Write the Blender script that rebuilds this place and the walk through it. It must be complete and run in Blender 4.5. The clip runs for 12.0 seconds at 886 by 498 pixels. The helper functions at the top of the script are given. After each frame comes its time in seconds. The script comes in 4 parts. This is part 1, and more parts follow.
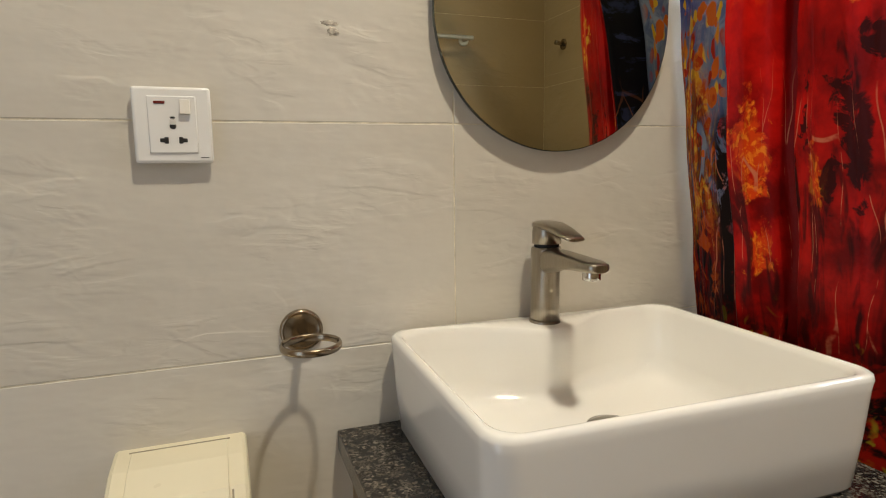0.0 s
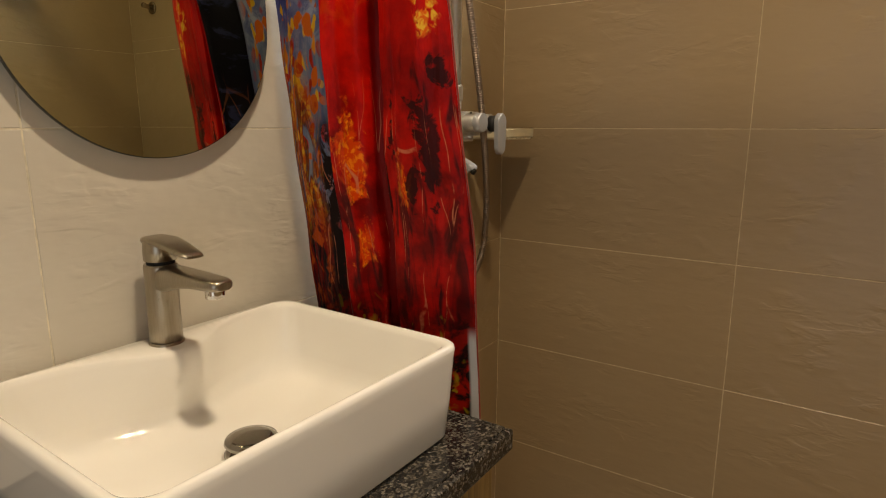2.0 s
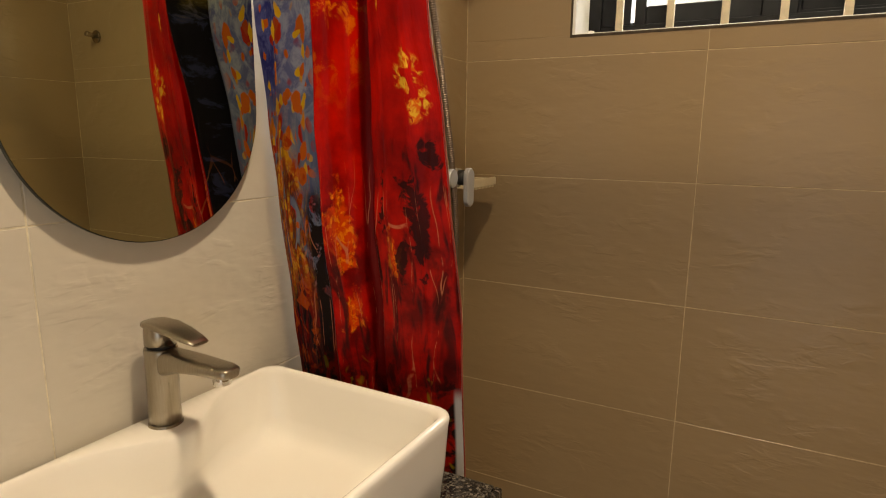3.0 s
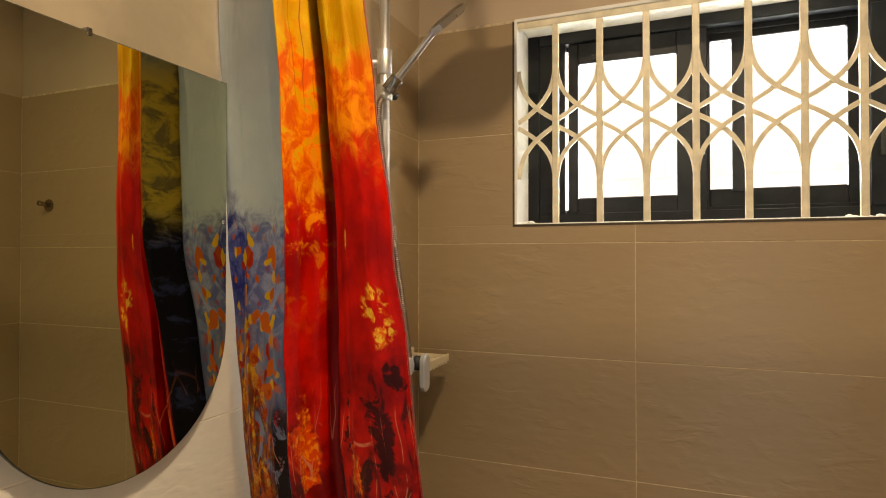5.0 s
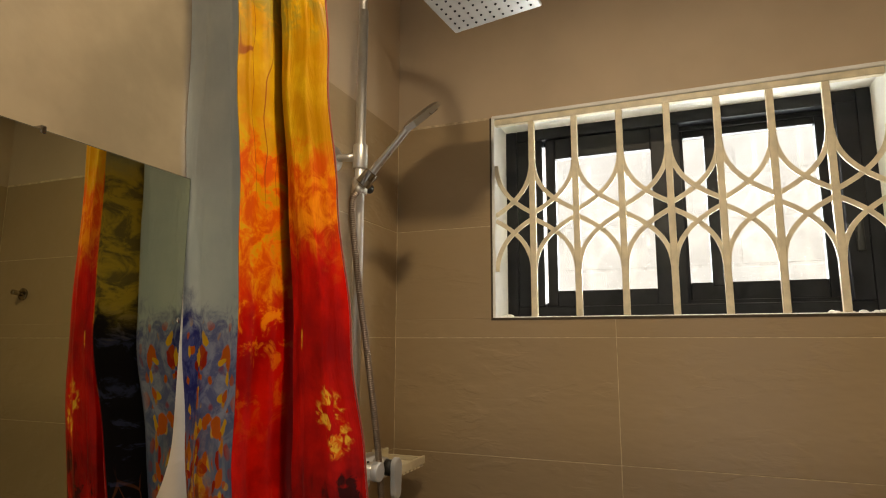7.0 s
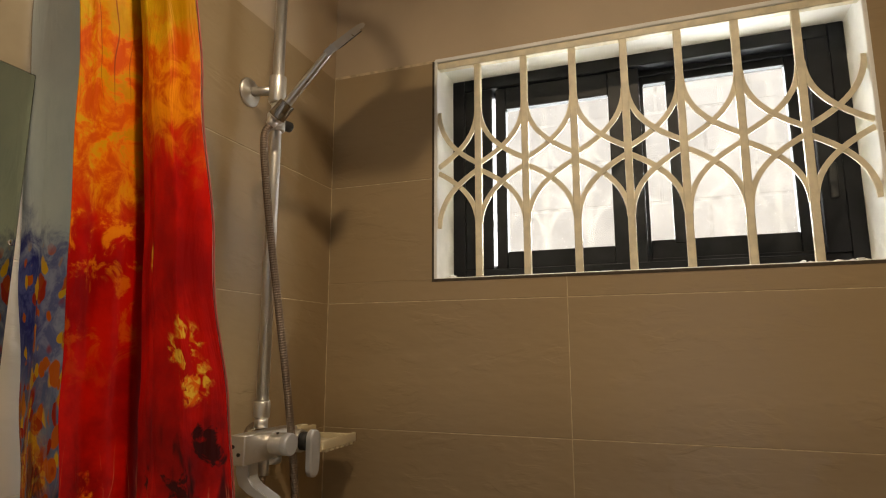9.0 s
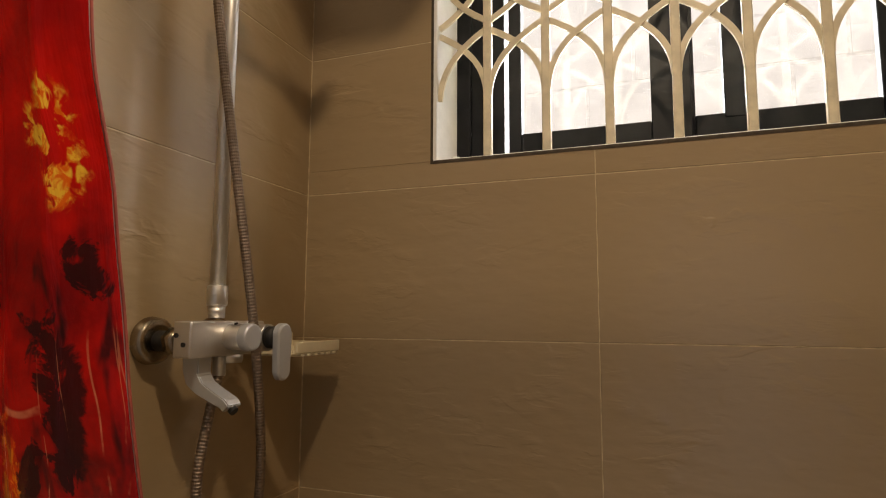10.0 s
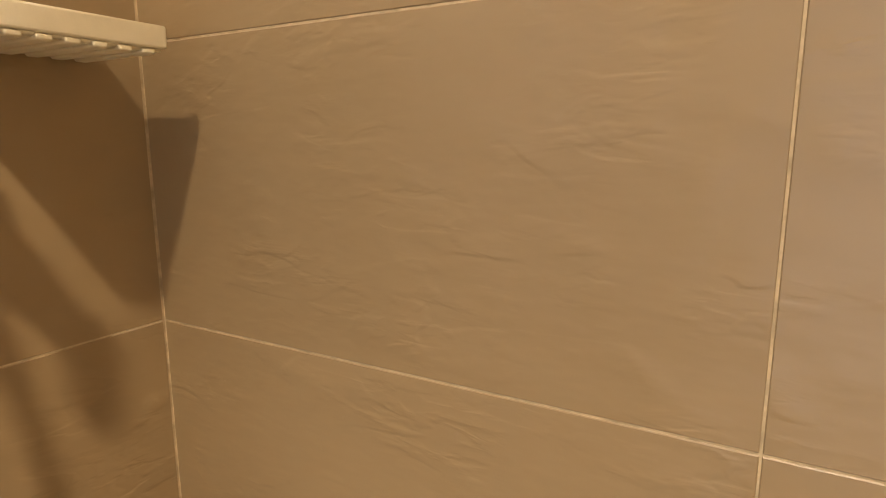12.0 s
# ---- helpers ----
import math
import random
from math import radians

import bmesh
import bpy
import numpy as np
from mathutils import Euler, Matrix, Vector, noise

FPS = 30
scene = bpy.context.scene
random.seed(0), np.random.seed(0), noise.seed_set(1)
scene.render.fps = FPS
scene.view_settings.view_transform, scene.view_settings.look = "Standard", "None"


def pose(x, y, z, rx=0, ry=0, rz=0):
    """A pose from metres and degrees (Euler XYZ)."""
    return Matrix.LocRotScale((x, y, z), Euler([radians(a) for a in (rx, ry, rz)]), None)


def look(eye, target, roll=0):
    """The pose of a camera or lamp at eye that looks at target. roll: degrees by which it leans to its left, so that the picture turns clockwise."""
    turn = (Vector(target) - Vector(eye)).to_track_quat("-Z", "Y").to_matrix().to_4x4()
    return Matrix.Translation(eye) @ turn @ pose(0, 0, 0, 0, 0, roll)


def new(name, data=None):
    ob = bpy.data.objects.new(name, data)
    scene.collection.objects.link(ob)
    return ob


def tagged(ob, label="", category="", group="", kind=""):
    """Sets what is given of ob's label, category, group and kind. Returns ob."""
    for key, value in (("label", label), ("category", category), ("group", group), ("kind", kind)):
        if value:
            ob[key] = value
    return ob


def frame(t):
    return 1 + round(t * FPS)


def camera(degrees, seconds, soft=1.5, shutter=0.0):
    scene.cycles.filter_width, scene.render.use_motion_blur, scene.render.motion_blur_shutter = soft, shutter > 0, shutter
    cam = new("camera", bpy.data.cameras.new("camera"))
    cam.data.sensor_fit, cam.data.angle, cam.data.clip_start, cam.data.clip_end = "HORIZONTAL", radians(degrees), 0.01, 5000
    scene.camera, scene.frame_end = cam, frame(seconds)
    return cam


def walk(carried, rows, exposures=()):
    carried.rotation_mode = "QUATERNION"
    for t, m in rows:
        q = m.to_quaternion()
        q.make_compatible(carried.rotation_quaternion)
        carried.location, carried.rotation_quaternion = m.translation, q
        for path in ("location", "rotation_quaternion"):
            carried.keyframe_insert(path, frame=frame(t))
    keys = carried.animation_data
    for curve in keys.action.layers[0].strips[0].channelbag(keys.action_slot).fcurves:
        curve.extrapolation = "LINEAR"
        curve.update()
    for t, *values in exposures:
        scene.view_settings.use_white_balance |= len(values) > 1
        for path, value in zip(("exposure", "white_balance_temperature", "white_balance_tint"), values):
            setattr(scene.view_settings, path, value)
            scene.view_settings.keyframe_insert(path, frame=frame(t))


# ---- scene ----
cam = camera(73.3, 12.0, soft=1.1)
PATH = [
    (0, (-1.447, -0.782, 1.143), (-0.767, 1.078, 0.866), -0.8),
    (0.5, (-1.507, -0.778, 1.171), (-0.358, 0.825, 0.837), -0.5),
    (1, (-1.499, -0.777, 1.179), (-0.088, 0.592, 0.814), -0.3),
    (1.5, (-1.456, -0.786, 1.176), (0.092, 0.421, 0.789), -0.2),
    (2, (-1.448, -0.778, 1.203), (0.18, 0.313, 0.801), 0.1),
    (2.5, (-1.489, -0.736, 1.252), (0.213, 0.235, 0.85), 0.4),
    (2.7, (-1.501, -0.727, 1.274), (0.22, 0.209, 0.872), 0.4),
    (4.5, (-1.559, -0.723, 1.439), (0.273, 0.07, 1.323), 0.2),
    (5, (-1.572, -0.719, 1.463), (0.279, 0.038, 1.49), 0.0),
    (5.5, (-1.573, -0.733, 1.477), (0.267, 0.041, 1.611), 0.1),
    (6, (-1.567, -0.752, 1.488), (0.258, 0.04, 1.7), 0.2),
    (6.5, (-1.552, -0.75, 1.49), (0.272, 0.022, 1.767), 0.2),
    (8.5, (-1.387, -0.778, 1.424), (0.469, -0.117, 1.768), -0.2),
    (9, (-1.317, -0.791, 1.384), (0.535, -0.114, 1.72), -0.0),
    (9.5, (-1.186, -0.751, 1.317), (0.663, -0.057, 1.633), 0.3),
    (10, (-1.075, -0.709, 1.243), (0.787, -0.016, 1.471), 0.3),
    (10.5, (-0.942, -0.692, 1.183), (0.94, -0.019, 1.252), 0.5),
    (11, (-0.747, -0.691, 1.134), (1.131, -0.014, 1.016), 0.1),
    (11.5, (-0.6, -0.665, 1.105), (1.242, 0.078, 0.869), 0.1),
    (12, (-0.407, -0.599, 1.1), (1.299, 0.382, 0.74), -0.2),
]
EXPOSURES = [(0, 0.39, 6250, 11), (0.5, 0.33, 6350, 11), (1.0, 0.26, 6750, 13), (2.0, 0.22, 7500, 15), (2.5, 0.23, 7850, 16), (4.5, 0.55, 8100, 16), (5.0, 0.43, 7950, 16), (6.0, 0.13, 7650, 14), (8.5, -0.16, 7500, 14), (9.5, -0.22, 7650, 19), (10.0, -0.13, 7650, 20), (10.5, 0.48, 7450, 20), (11.0, 1.19, 7450, 18), (11.5, 1.37, 7450, 19), (12, 1.53, 7300, 18)]
walk(cam, [(t, look(eye, target, roll)) for t, eye, target, roll in PATH], EXPOSURES)

# ---- world, lamps ----
world = bpy.data.worlds.new("sky")
scene.world = world
world.use_nodes = True
wn = world.node_tree
sky = wn.nodes.new("ShaderNodeTexSky")
sky.sky_type, sky.sun_disc = "NISHITA", False
sky.sun_elevation, sky.sun_rotation = radians(49), radians(-75)
wn.links.new(sky.outputs[0], wn.nodes["Background"].inputs[0])
wn.nodes["Background"].inputs[1].default_value = 0.12

sun = new("sun", bpy.data.lights.new("sun", "SUN"))
sun.data.energy, sun.data.angle, sun.data.color = 5.0, radians(0.5), (1.0, 0.95, 0.87)
sun.matrix_world = look((-3.0, -0.8, 3.6), (0, 0, 0))

LAMP = (-1.1, -0.75, 2.6)
lamp_light = new("ceiling_lamp_light", bpy.data.lights.new("ceiling_lamp_light", "AREA"))
lamp_light.matrix_world = look(LAMP, (LAMP[0], LAMP[1], 0))
lamp_light.data.shape, lamp_light.data.size = "DISK", 0.10
lamp_light.data.spread = radians(166)
lamp_light.data.energy, lamp_light.data.color = 14.8, (1.0, 0.88, 0.66)

sky_light = new("window_sky_light", bpy.data.lights.new("window_sky_light", "AREA"))
sky_light.data.shape, sky_light.data.size, sky_light.data.size_y = "RECTANGLE", 0.85, 0.48
sky_light.data.energy, sky_light.data.color = 22.0, (0.82, 0.92, 1.0)
sky_light.matrix_world = look((0.215, -0.76, 1.84), (-1.0, -0.76, 1.70))

door_light = new("doorway_daylight", bpy.data.lights.new("doorway_daylight", "AREA"))
door_light.data.shape, door_light.data.size, door_light.data.size_y = "RECTANGLE", 0.74, 1.95
door_light.data.energy, door_light.data.color = 4.5, (0.72, 0.86, 1.0)
door_light.matrix_world = look((-2.50, -1.05, 1.02), (0, -1.05, 1.02))


# ---- node helpers ----
class Nodes:
    """A small builder for node materials."""

    def __init__(self, name, rough=0.5, metal=0.0, colour=(0.8, 0.8, 0.8)):
        self.mat = bpy.data.materials.new(name)
        self.mat.use_nodes = True
        self.tree = self.mat.node_tree
        self.bsdf = self.tree.nodes["Principled BSDF"]
        self.bsdf.inputs["Roughness"].default_value = rough
        self.bsdf.inputs["Metallic"].default_value = metal
        self.bsdf.inputs["Base Color"].default_value = (*colour, 1)

    def node(self, kind):
        return self.tree.nodes.new(kind)

    def link(self, a, b):
        self.tree.links.new(a, b)

    def put(self, value, socket):
        if isinstance(value, bpy.types.NodeSocket):
            self.link(value, socket)
        elif isinstance(value, tuple) and len(value) == 3 and socket.type == "RGBA":
            socket.default_value = (*value, 1)
        else:
            socket.default_value = value

    def position(self, scale=(1, 1, 1), jitter=False):
        g = self.node("ShaderNodeNewGeometry").outputs["Position"]
        return self.scaled(g, scale, jitter)

    def local(self, scale=(1, 1, 1)):
        return self.scaled(self.node("ShaderNodeTexCoord").outputs["Object"], scale)

    def scaled(self, vec, scale, jitter=False):
        m = self.node("ShaderNodeMapping")
        self.link(vec, m.inputs["Vector"])
        m.inputs["Scale"].default_value = scale
        if jitter:
            r = self.node("ShaderNodeObjectInfo").outputs["Random"]
            k = self.math("MULTIPLY", r, 37.0)
            self.link(k, m.inputs["Location"])
        return m.outputs[0]

    def math(self, op, a, b=0.0, clamp=False):
        n = self.node("ShaderNodeMath")
        n.operation, n.use_clamp = op, clamp
        self.put(a, n.inputs[0])
        self.put(b, n.inputs[1])
        return n.outputs[0]

    def noise(self, vec, scale, detail=4.0, rough=0.55, distort=0.0):
        n = self.node("ShaderNodeTexNoise")
        self.link(vec, n.inputs["Vector"])
        n.inputs["Scale"].default_value, n.inputs["Detail"].default_value = scale, detail
        n.inputs["Roughness"].default_value, n.inputs["Distortion"].default_value = rough, distort
        return n.outputs[0]

    def cells(self, vec, scale, out="Distance", feature="F1"):
        n = self.node("ShaderNodeTexVoronoi")
        n.feature = feature
        self.link(vec, n.inputs["Vector"])
        n.inputs["Scale"].default_value = scale
        return n.outputs[out]

    def step(self, v, lo, hi):
        """0 below lo, 1 above hi, smooth between; also falling, where lo > hi."""
        n = self.node("ShaderNodeMapRange")
        n.interpolation_type = "SMOOTHSTEP"
        flip = lo > hi
        n.inputs["From Min"].default_value, n.inputs["From Max"].default_value = min(lo, hi), max(lo, hi)
        n.inputs["To Min"].default_value, n.inputs["To Max"].default_value = (1, 0) if flip else (0, 1)
        self.put(v, n.inputs["Value"])
        return n.outputs["Result"]

    def mix(self, fac, a, b):
        n = self.node("ShaderNodeMix")
        n.data_type = "RGBA"
        self.put(fac, n.inputs["Factor"])
        self.put(a, n.inputs[6])
        self.put(b, n.inputs[7])
        return n.outputs[2]

    def colour(self, c):
        self.put(c, self.bsdf.inputs["Base Color"])
        return self

    def rough(self, r):
        self.put(r, self.bsdf.inputs["Roughness"])
        return self

    def bump(self, height, strength=0.3, distance=0.01):
        n = self.node("ShaderNodeBump")
        n.inputs["Strength"].default_value, n.inputs["Distance"].default_value = strength, distance
        self.link(height, n.inputs["Height"])
        self.link(n.outputs[0], self.bsdf.inputs["Normal"])
        return self


def tile_material(name, base, dark, rough, relief):
    """Matt porcelain with a shallow, patchy slate relief."""
    m = Nodes(name, rough)
    slow = m.noise(m.position((1, 1, 1.6), True), 2.6, 3)
    fine = m.noise(m.position(), 60, 3)
    f = m.math("ADD", m.math("MULTIPLY", slow, 0.8), m.math("MULTIPLY", fine, 0.2))
    shade = m.node("ShaderNodeObjectInfo").outputs["Random"]
    f = m.math("ADD", f, m.math("MULTIPLY", m.math("SUBTRACT", shade, 0.5), 0.16))
    m.colour(m.mix(m.step(f, 0.30, 0.70), dark, base))
    # small cleft edges in loose patches, and a soft swell
    mask = m.step(m.noise(m.position((1, 1, 1.4), True), 7.0, 2), 0.44, 0.66)
    h = m.math("MULTIPLY", m.noise(m.position((1.2, 1.2, 4.2), True), 4.2, 3, 0.5), 1.0)
    for k, (size, at, width, gain) in enumerate(((5.5, 0.50, 0.022, 0.34), (10.0, 0.53, 0.045, 0.26), (11.5, 0.45, 0.045, 0.22), (20.0, 0.52, 0.09, 0.14))):
        rid = m.noise(m.position((0.8, 0.8, 2.0 + 0.15 * k), True), size, 3, 0.5, 0.5)
        cleft = m.step(rid, at - width, at + width)
        h = m.math("ADD", h, m.math("MULTIPLY", m.math("MULTIPLY", cleft, gain), mask))
    h = m.math("ADD", h, m.math("MULTIPLY", m.noise(m.position((1, 1, 2.2), True), 20, 2, 0.5), 0.40))
    m.bump(h, relief, 0.0042)
    m.rough(m.math("ADD", m.math("MULTIPLY", fine, 0.08), rough - 0.04))
    return m.mat


def plain(name, base, rough, metal=0.0, vary=0.12, scale=14.0, bump=0.0, grain=90.0):
    m = Nodes(name, rough, metal)
    n = m.noise(m.position(), scale, 4)
    low = tuple(c * (1 - vary) for c in base)
    high = tuple(min(1.0, c * (1 + vary)) for c in base)
    m.colour(m.mix(m.step(n, 0.3, 0.7), low, high))
    m.rough(m.math("ADD", m.math("MULTIPLY", m.noise(m.position(), scale * 3, 3), 0.16), max(0.02, rough - 0.08)))
    if bump:
        m.bump(m.noise(m.position(), grain, 4), bump, 0.003)
    return m.mat


TILE_CREAM = tile_material("cream_tile", (0.68, 0.64, 0.565), (0.62, 0.58, 0.505), 0.42, 0.48)
TILE_TAUPE = tile_material("taupe_tile", (0.342, 0.245, 0.136), (0.322, 0.229, 0.126), 0.32, 0.44)
GROUT_TAN = plain("tan_grout", (0.54, 0.43, 0.275), 0.85, 0, 0.25, 40, 0.4)
GROUT = plain("cream_grout", (0.72, 0.66, 0.52), 0.85, 0, 0.2, 40, 0.4)
PLASTER = plain("cream_wall_paint", (0.47, 0.362, 0.245), 0.6, 0, 0.06, 3.0, 0.16, 35)
BEIGE = plain("aged_beige_paint", (0.315, 0.255, 0.175), 0.5, 0, 0.16, 7.0, 0.3, 22)
SMEAR = plain("cement_smear", (0.54, 0.49, 0.41), 0.9, 0, 0.3, 90, 0.6)
REVEAL = plain("white_reveal_paint", (0.80, 0.79, 0.74), 0.6, 0, 0.08, 8.0, 0.25, 60)
CEILING = plain("white_ceiling_paint", (0.78, 0.76, 0.70), 0.7, 0, 0.04, 3.0, 0.1)
FLOOR = plain("pale_floor_tile", (0.50, 0.45, 0.38), 0.35, 0, 0.15, 6.0, 0.15)
MORTAR = plain("dark_rough_mortar", (0.07, 0.045, 0.028), 0.95, 0, 0.6, 60, 1.0, 70)
CERAMIC = Nodes("white_glazed_ceramic", 0.035, 0.0, (0.90, 0.88, 0.83)).mat
CERAMIC.node_tree.nodes["Principled BSDF"].inputs["Coat Weight"].default_value = 0.6
CERAMIC.node_tree.nodes["Principled BSDF"].inputs["Coat Roughness"].default_value = 0.02
PLASTIC = plain("white_plastic", (0.84, 0.83, 0.80), 0.14, 0, 0.02, 9.0)
PLASTIC_DIM = plain("white_switch_plastic", (0.76, 0.73, 0.66), 0.3, 0, 0.02, 9.0)
IVORY = plain("ivory_plastic", (0.82, 0.76, 0.57), 0.3, 0, 0.03, 9.0, 0.05)
CREAM_PLASTIC = plain("cream_plastic", (0.72, 0.63, 0.44), 0.4, 0, 0.05, 20.0, 0.1)
BLACK = plain("black_cavity", (0.012, 0.011, 0.010), 0.6, 0, 0.1)
NEON = plain("dark_red_lens", (0.12, 0.012, 0.010), 0.15, 0, 0.05)
ALU = plain("black_aluminium", (0.008, 0.0085, 0.010), 0.42, 0.0, 0.25, 25.0, 0.05, 200)
ALU.node_tree.nodes["Principled BSDF"].inputs["Specular IOR Level"].default_value = 0.22
GRILLE = plain("cream_enamel_steel", (0.72, 0.64, 0.46), 0.45, 0, 0.12, 30.0, 0.2, 120)
CHROME = plain("polished_chrome", (0.72, 0.70, 0.66), 0.07, 1.0, 0.04)
DARK_CHROME = plain("dark_chrome", (0.30, 0.28, 0.25), 0.12, 1.0, 0.05)
SATIN = plain("satin_shower_metal", (0.70, 0.68, 0.645), 0.42, 1.0, 0.05, 30)
BRONZE = plain("aged_nickel", (0.33, 0.27, 0.195), 0.22, 1.0, 0.12, 30)
HOSE = plain("dark_nickel_hose", (0.25, 0.195, 0.15), 0.42, 1.0, 0.08, 30)
GAPLINE = plain("dark_joint_shade", (0.06, 0.045, 0.03), 0.9, 0, 0.3, 60)
SEAM = plain("ivory_shadow_gap", (0.32, 0.28, 0.19), 0.6, 0, 0.1)
HANDLE = plain("dull_nickel", (0.46, 0.43, 0.38), 0.30, 1.0, 0.05, 30)
LEVER = plain("matt_silver_lever", (0.52, 0.53, 0.54), 0.42, 0.6, 0.04)
HEADFACE = plain("pale_shower_face", (0.60, 0.60, 0.57), 0.35, 0.4, 0.04)
CURTAIN_EDGE = plain("pale_red_hem", (0.34, 0.06, 0.04), 0.6, 0, 0.2, 60)
CURTAIN_HEM = plain("white_curtain_lining", (0.72, 0.72, 0.74), 0.6, 0, 0.06, 20)
BLOCKWALL = plain("pale_rendered_block", (0.76, 0.77, 0.78), 0.9, 0, 0.12, 5.0, 0.5, 40)
BLOCKJOINT = plain("grey_block_mortar", (0.76, 0.77, 0.775), 0.95, 0, 0.2, 30, 0.5)
SOIL = plain("dry_soil", (0.33, 0.25, 0.17), 0.95, 0, 0.3, 3.0, 0.8, 30)


def brushed_material():
    m = Nodes("brushed_nickel", 0.24, 1.0)
    n = m.noise(m.position((160, 160, 6)), 3.0, 4)
    m.colour(m.mix(m.step(n, 0.3, 0.7), (0.345, 0.305, 0.245), (0.385, 0.345, 0.28)))
    m.rough(m.math("ADD", m.math("MULTIPLY", n, 0.05), 0.26))
    return m.mat


def granite_material():
    m = Nodes("speckled_granite", 0.2)
    p = m.position()
    a = m.cells(p, 300, "Color")
    b = m.noise(p, 95, 5, 0.72)
    c = m.noise(p, 260, 3, 0.6)
    grey = m.mix(m.step(c, 0.40, 0.62), (0.026, 0.023, 0.019), (0.105, 0.090, 0.072))
    base = m.mix(m.step(b, 0.44, 0.57), (0.012, 0.011, 0.011), grey)
    sep = m.node("ShaderNodeSeparateColor")
    m.link(a, sep.inputs[0])
    m.colour(m.mix(m.step(sep.outputs[0], 0.86, 0.92), base, (0.15, 0.13, 0.105)))
    m.bump(b, 0.12, 0.0006)
    return m.mat


def wood_material():
    m = Nodes("varnished_wood", 0.34)
    p = m.position((9, 9, 0.8))
    w = m.noise(p, 4.0, 6, 0.6, 1.2)
    g = m.noise(m.position((60, 60, 2.5)), 3.0, 4)
    f = m.math("ADD", m.math("MULTIPLY", w, 0.7), m.math("MULTIPLY", g, 0.3))
    m.colour(m.mix(m.step(f, 0.36, 0.62), (0.13, 0.075, 0.022), (0.36, 0.235, 0.075)))
    m.bump(g, 0.15, 0.001)
    return m.mat


def mirror_material():
    m = Nodes("mirror_silver", 0.015, 1.0, (0.64, 0.66, 0.51))
    n = m.noise(m.position(), 7, 3)
    m.rough(m.math("MULTIPLY", m.step(n, 0.45, 0.8), 0.03))
    return m.mat


def glass_material():
    m = Nodes("window_glass", 0.02)
    t = m.node("ShaderNodeBsdfTransparent")
    g = m.node("ShaderNodeBsdfGlossy")
    g.inputs["Roughness"].default_value = 0.03
    t.inputs[0].default_value = (0.93, 0.96, 0.97, 1)
    fr = m.node("ShaderNodeFresnel")
    mixer = m.node("ShaderNodeMixShader")
    m.link(fr.outputs[0], mixer.inputs[0])
    m.link(t.outputs[0], mixer.inputs[1])
    m.link(g.outputs[0], mixer.inputs[2])
    m.link(mixer.outputs[0], m.tree.nodes["Material Output"].inputs[0])
    return m.mat


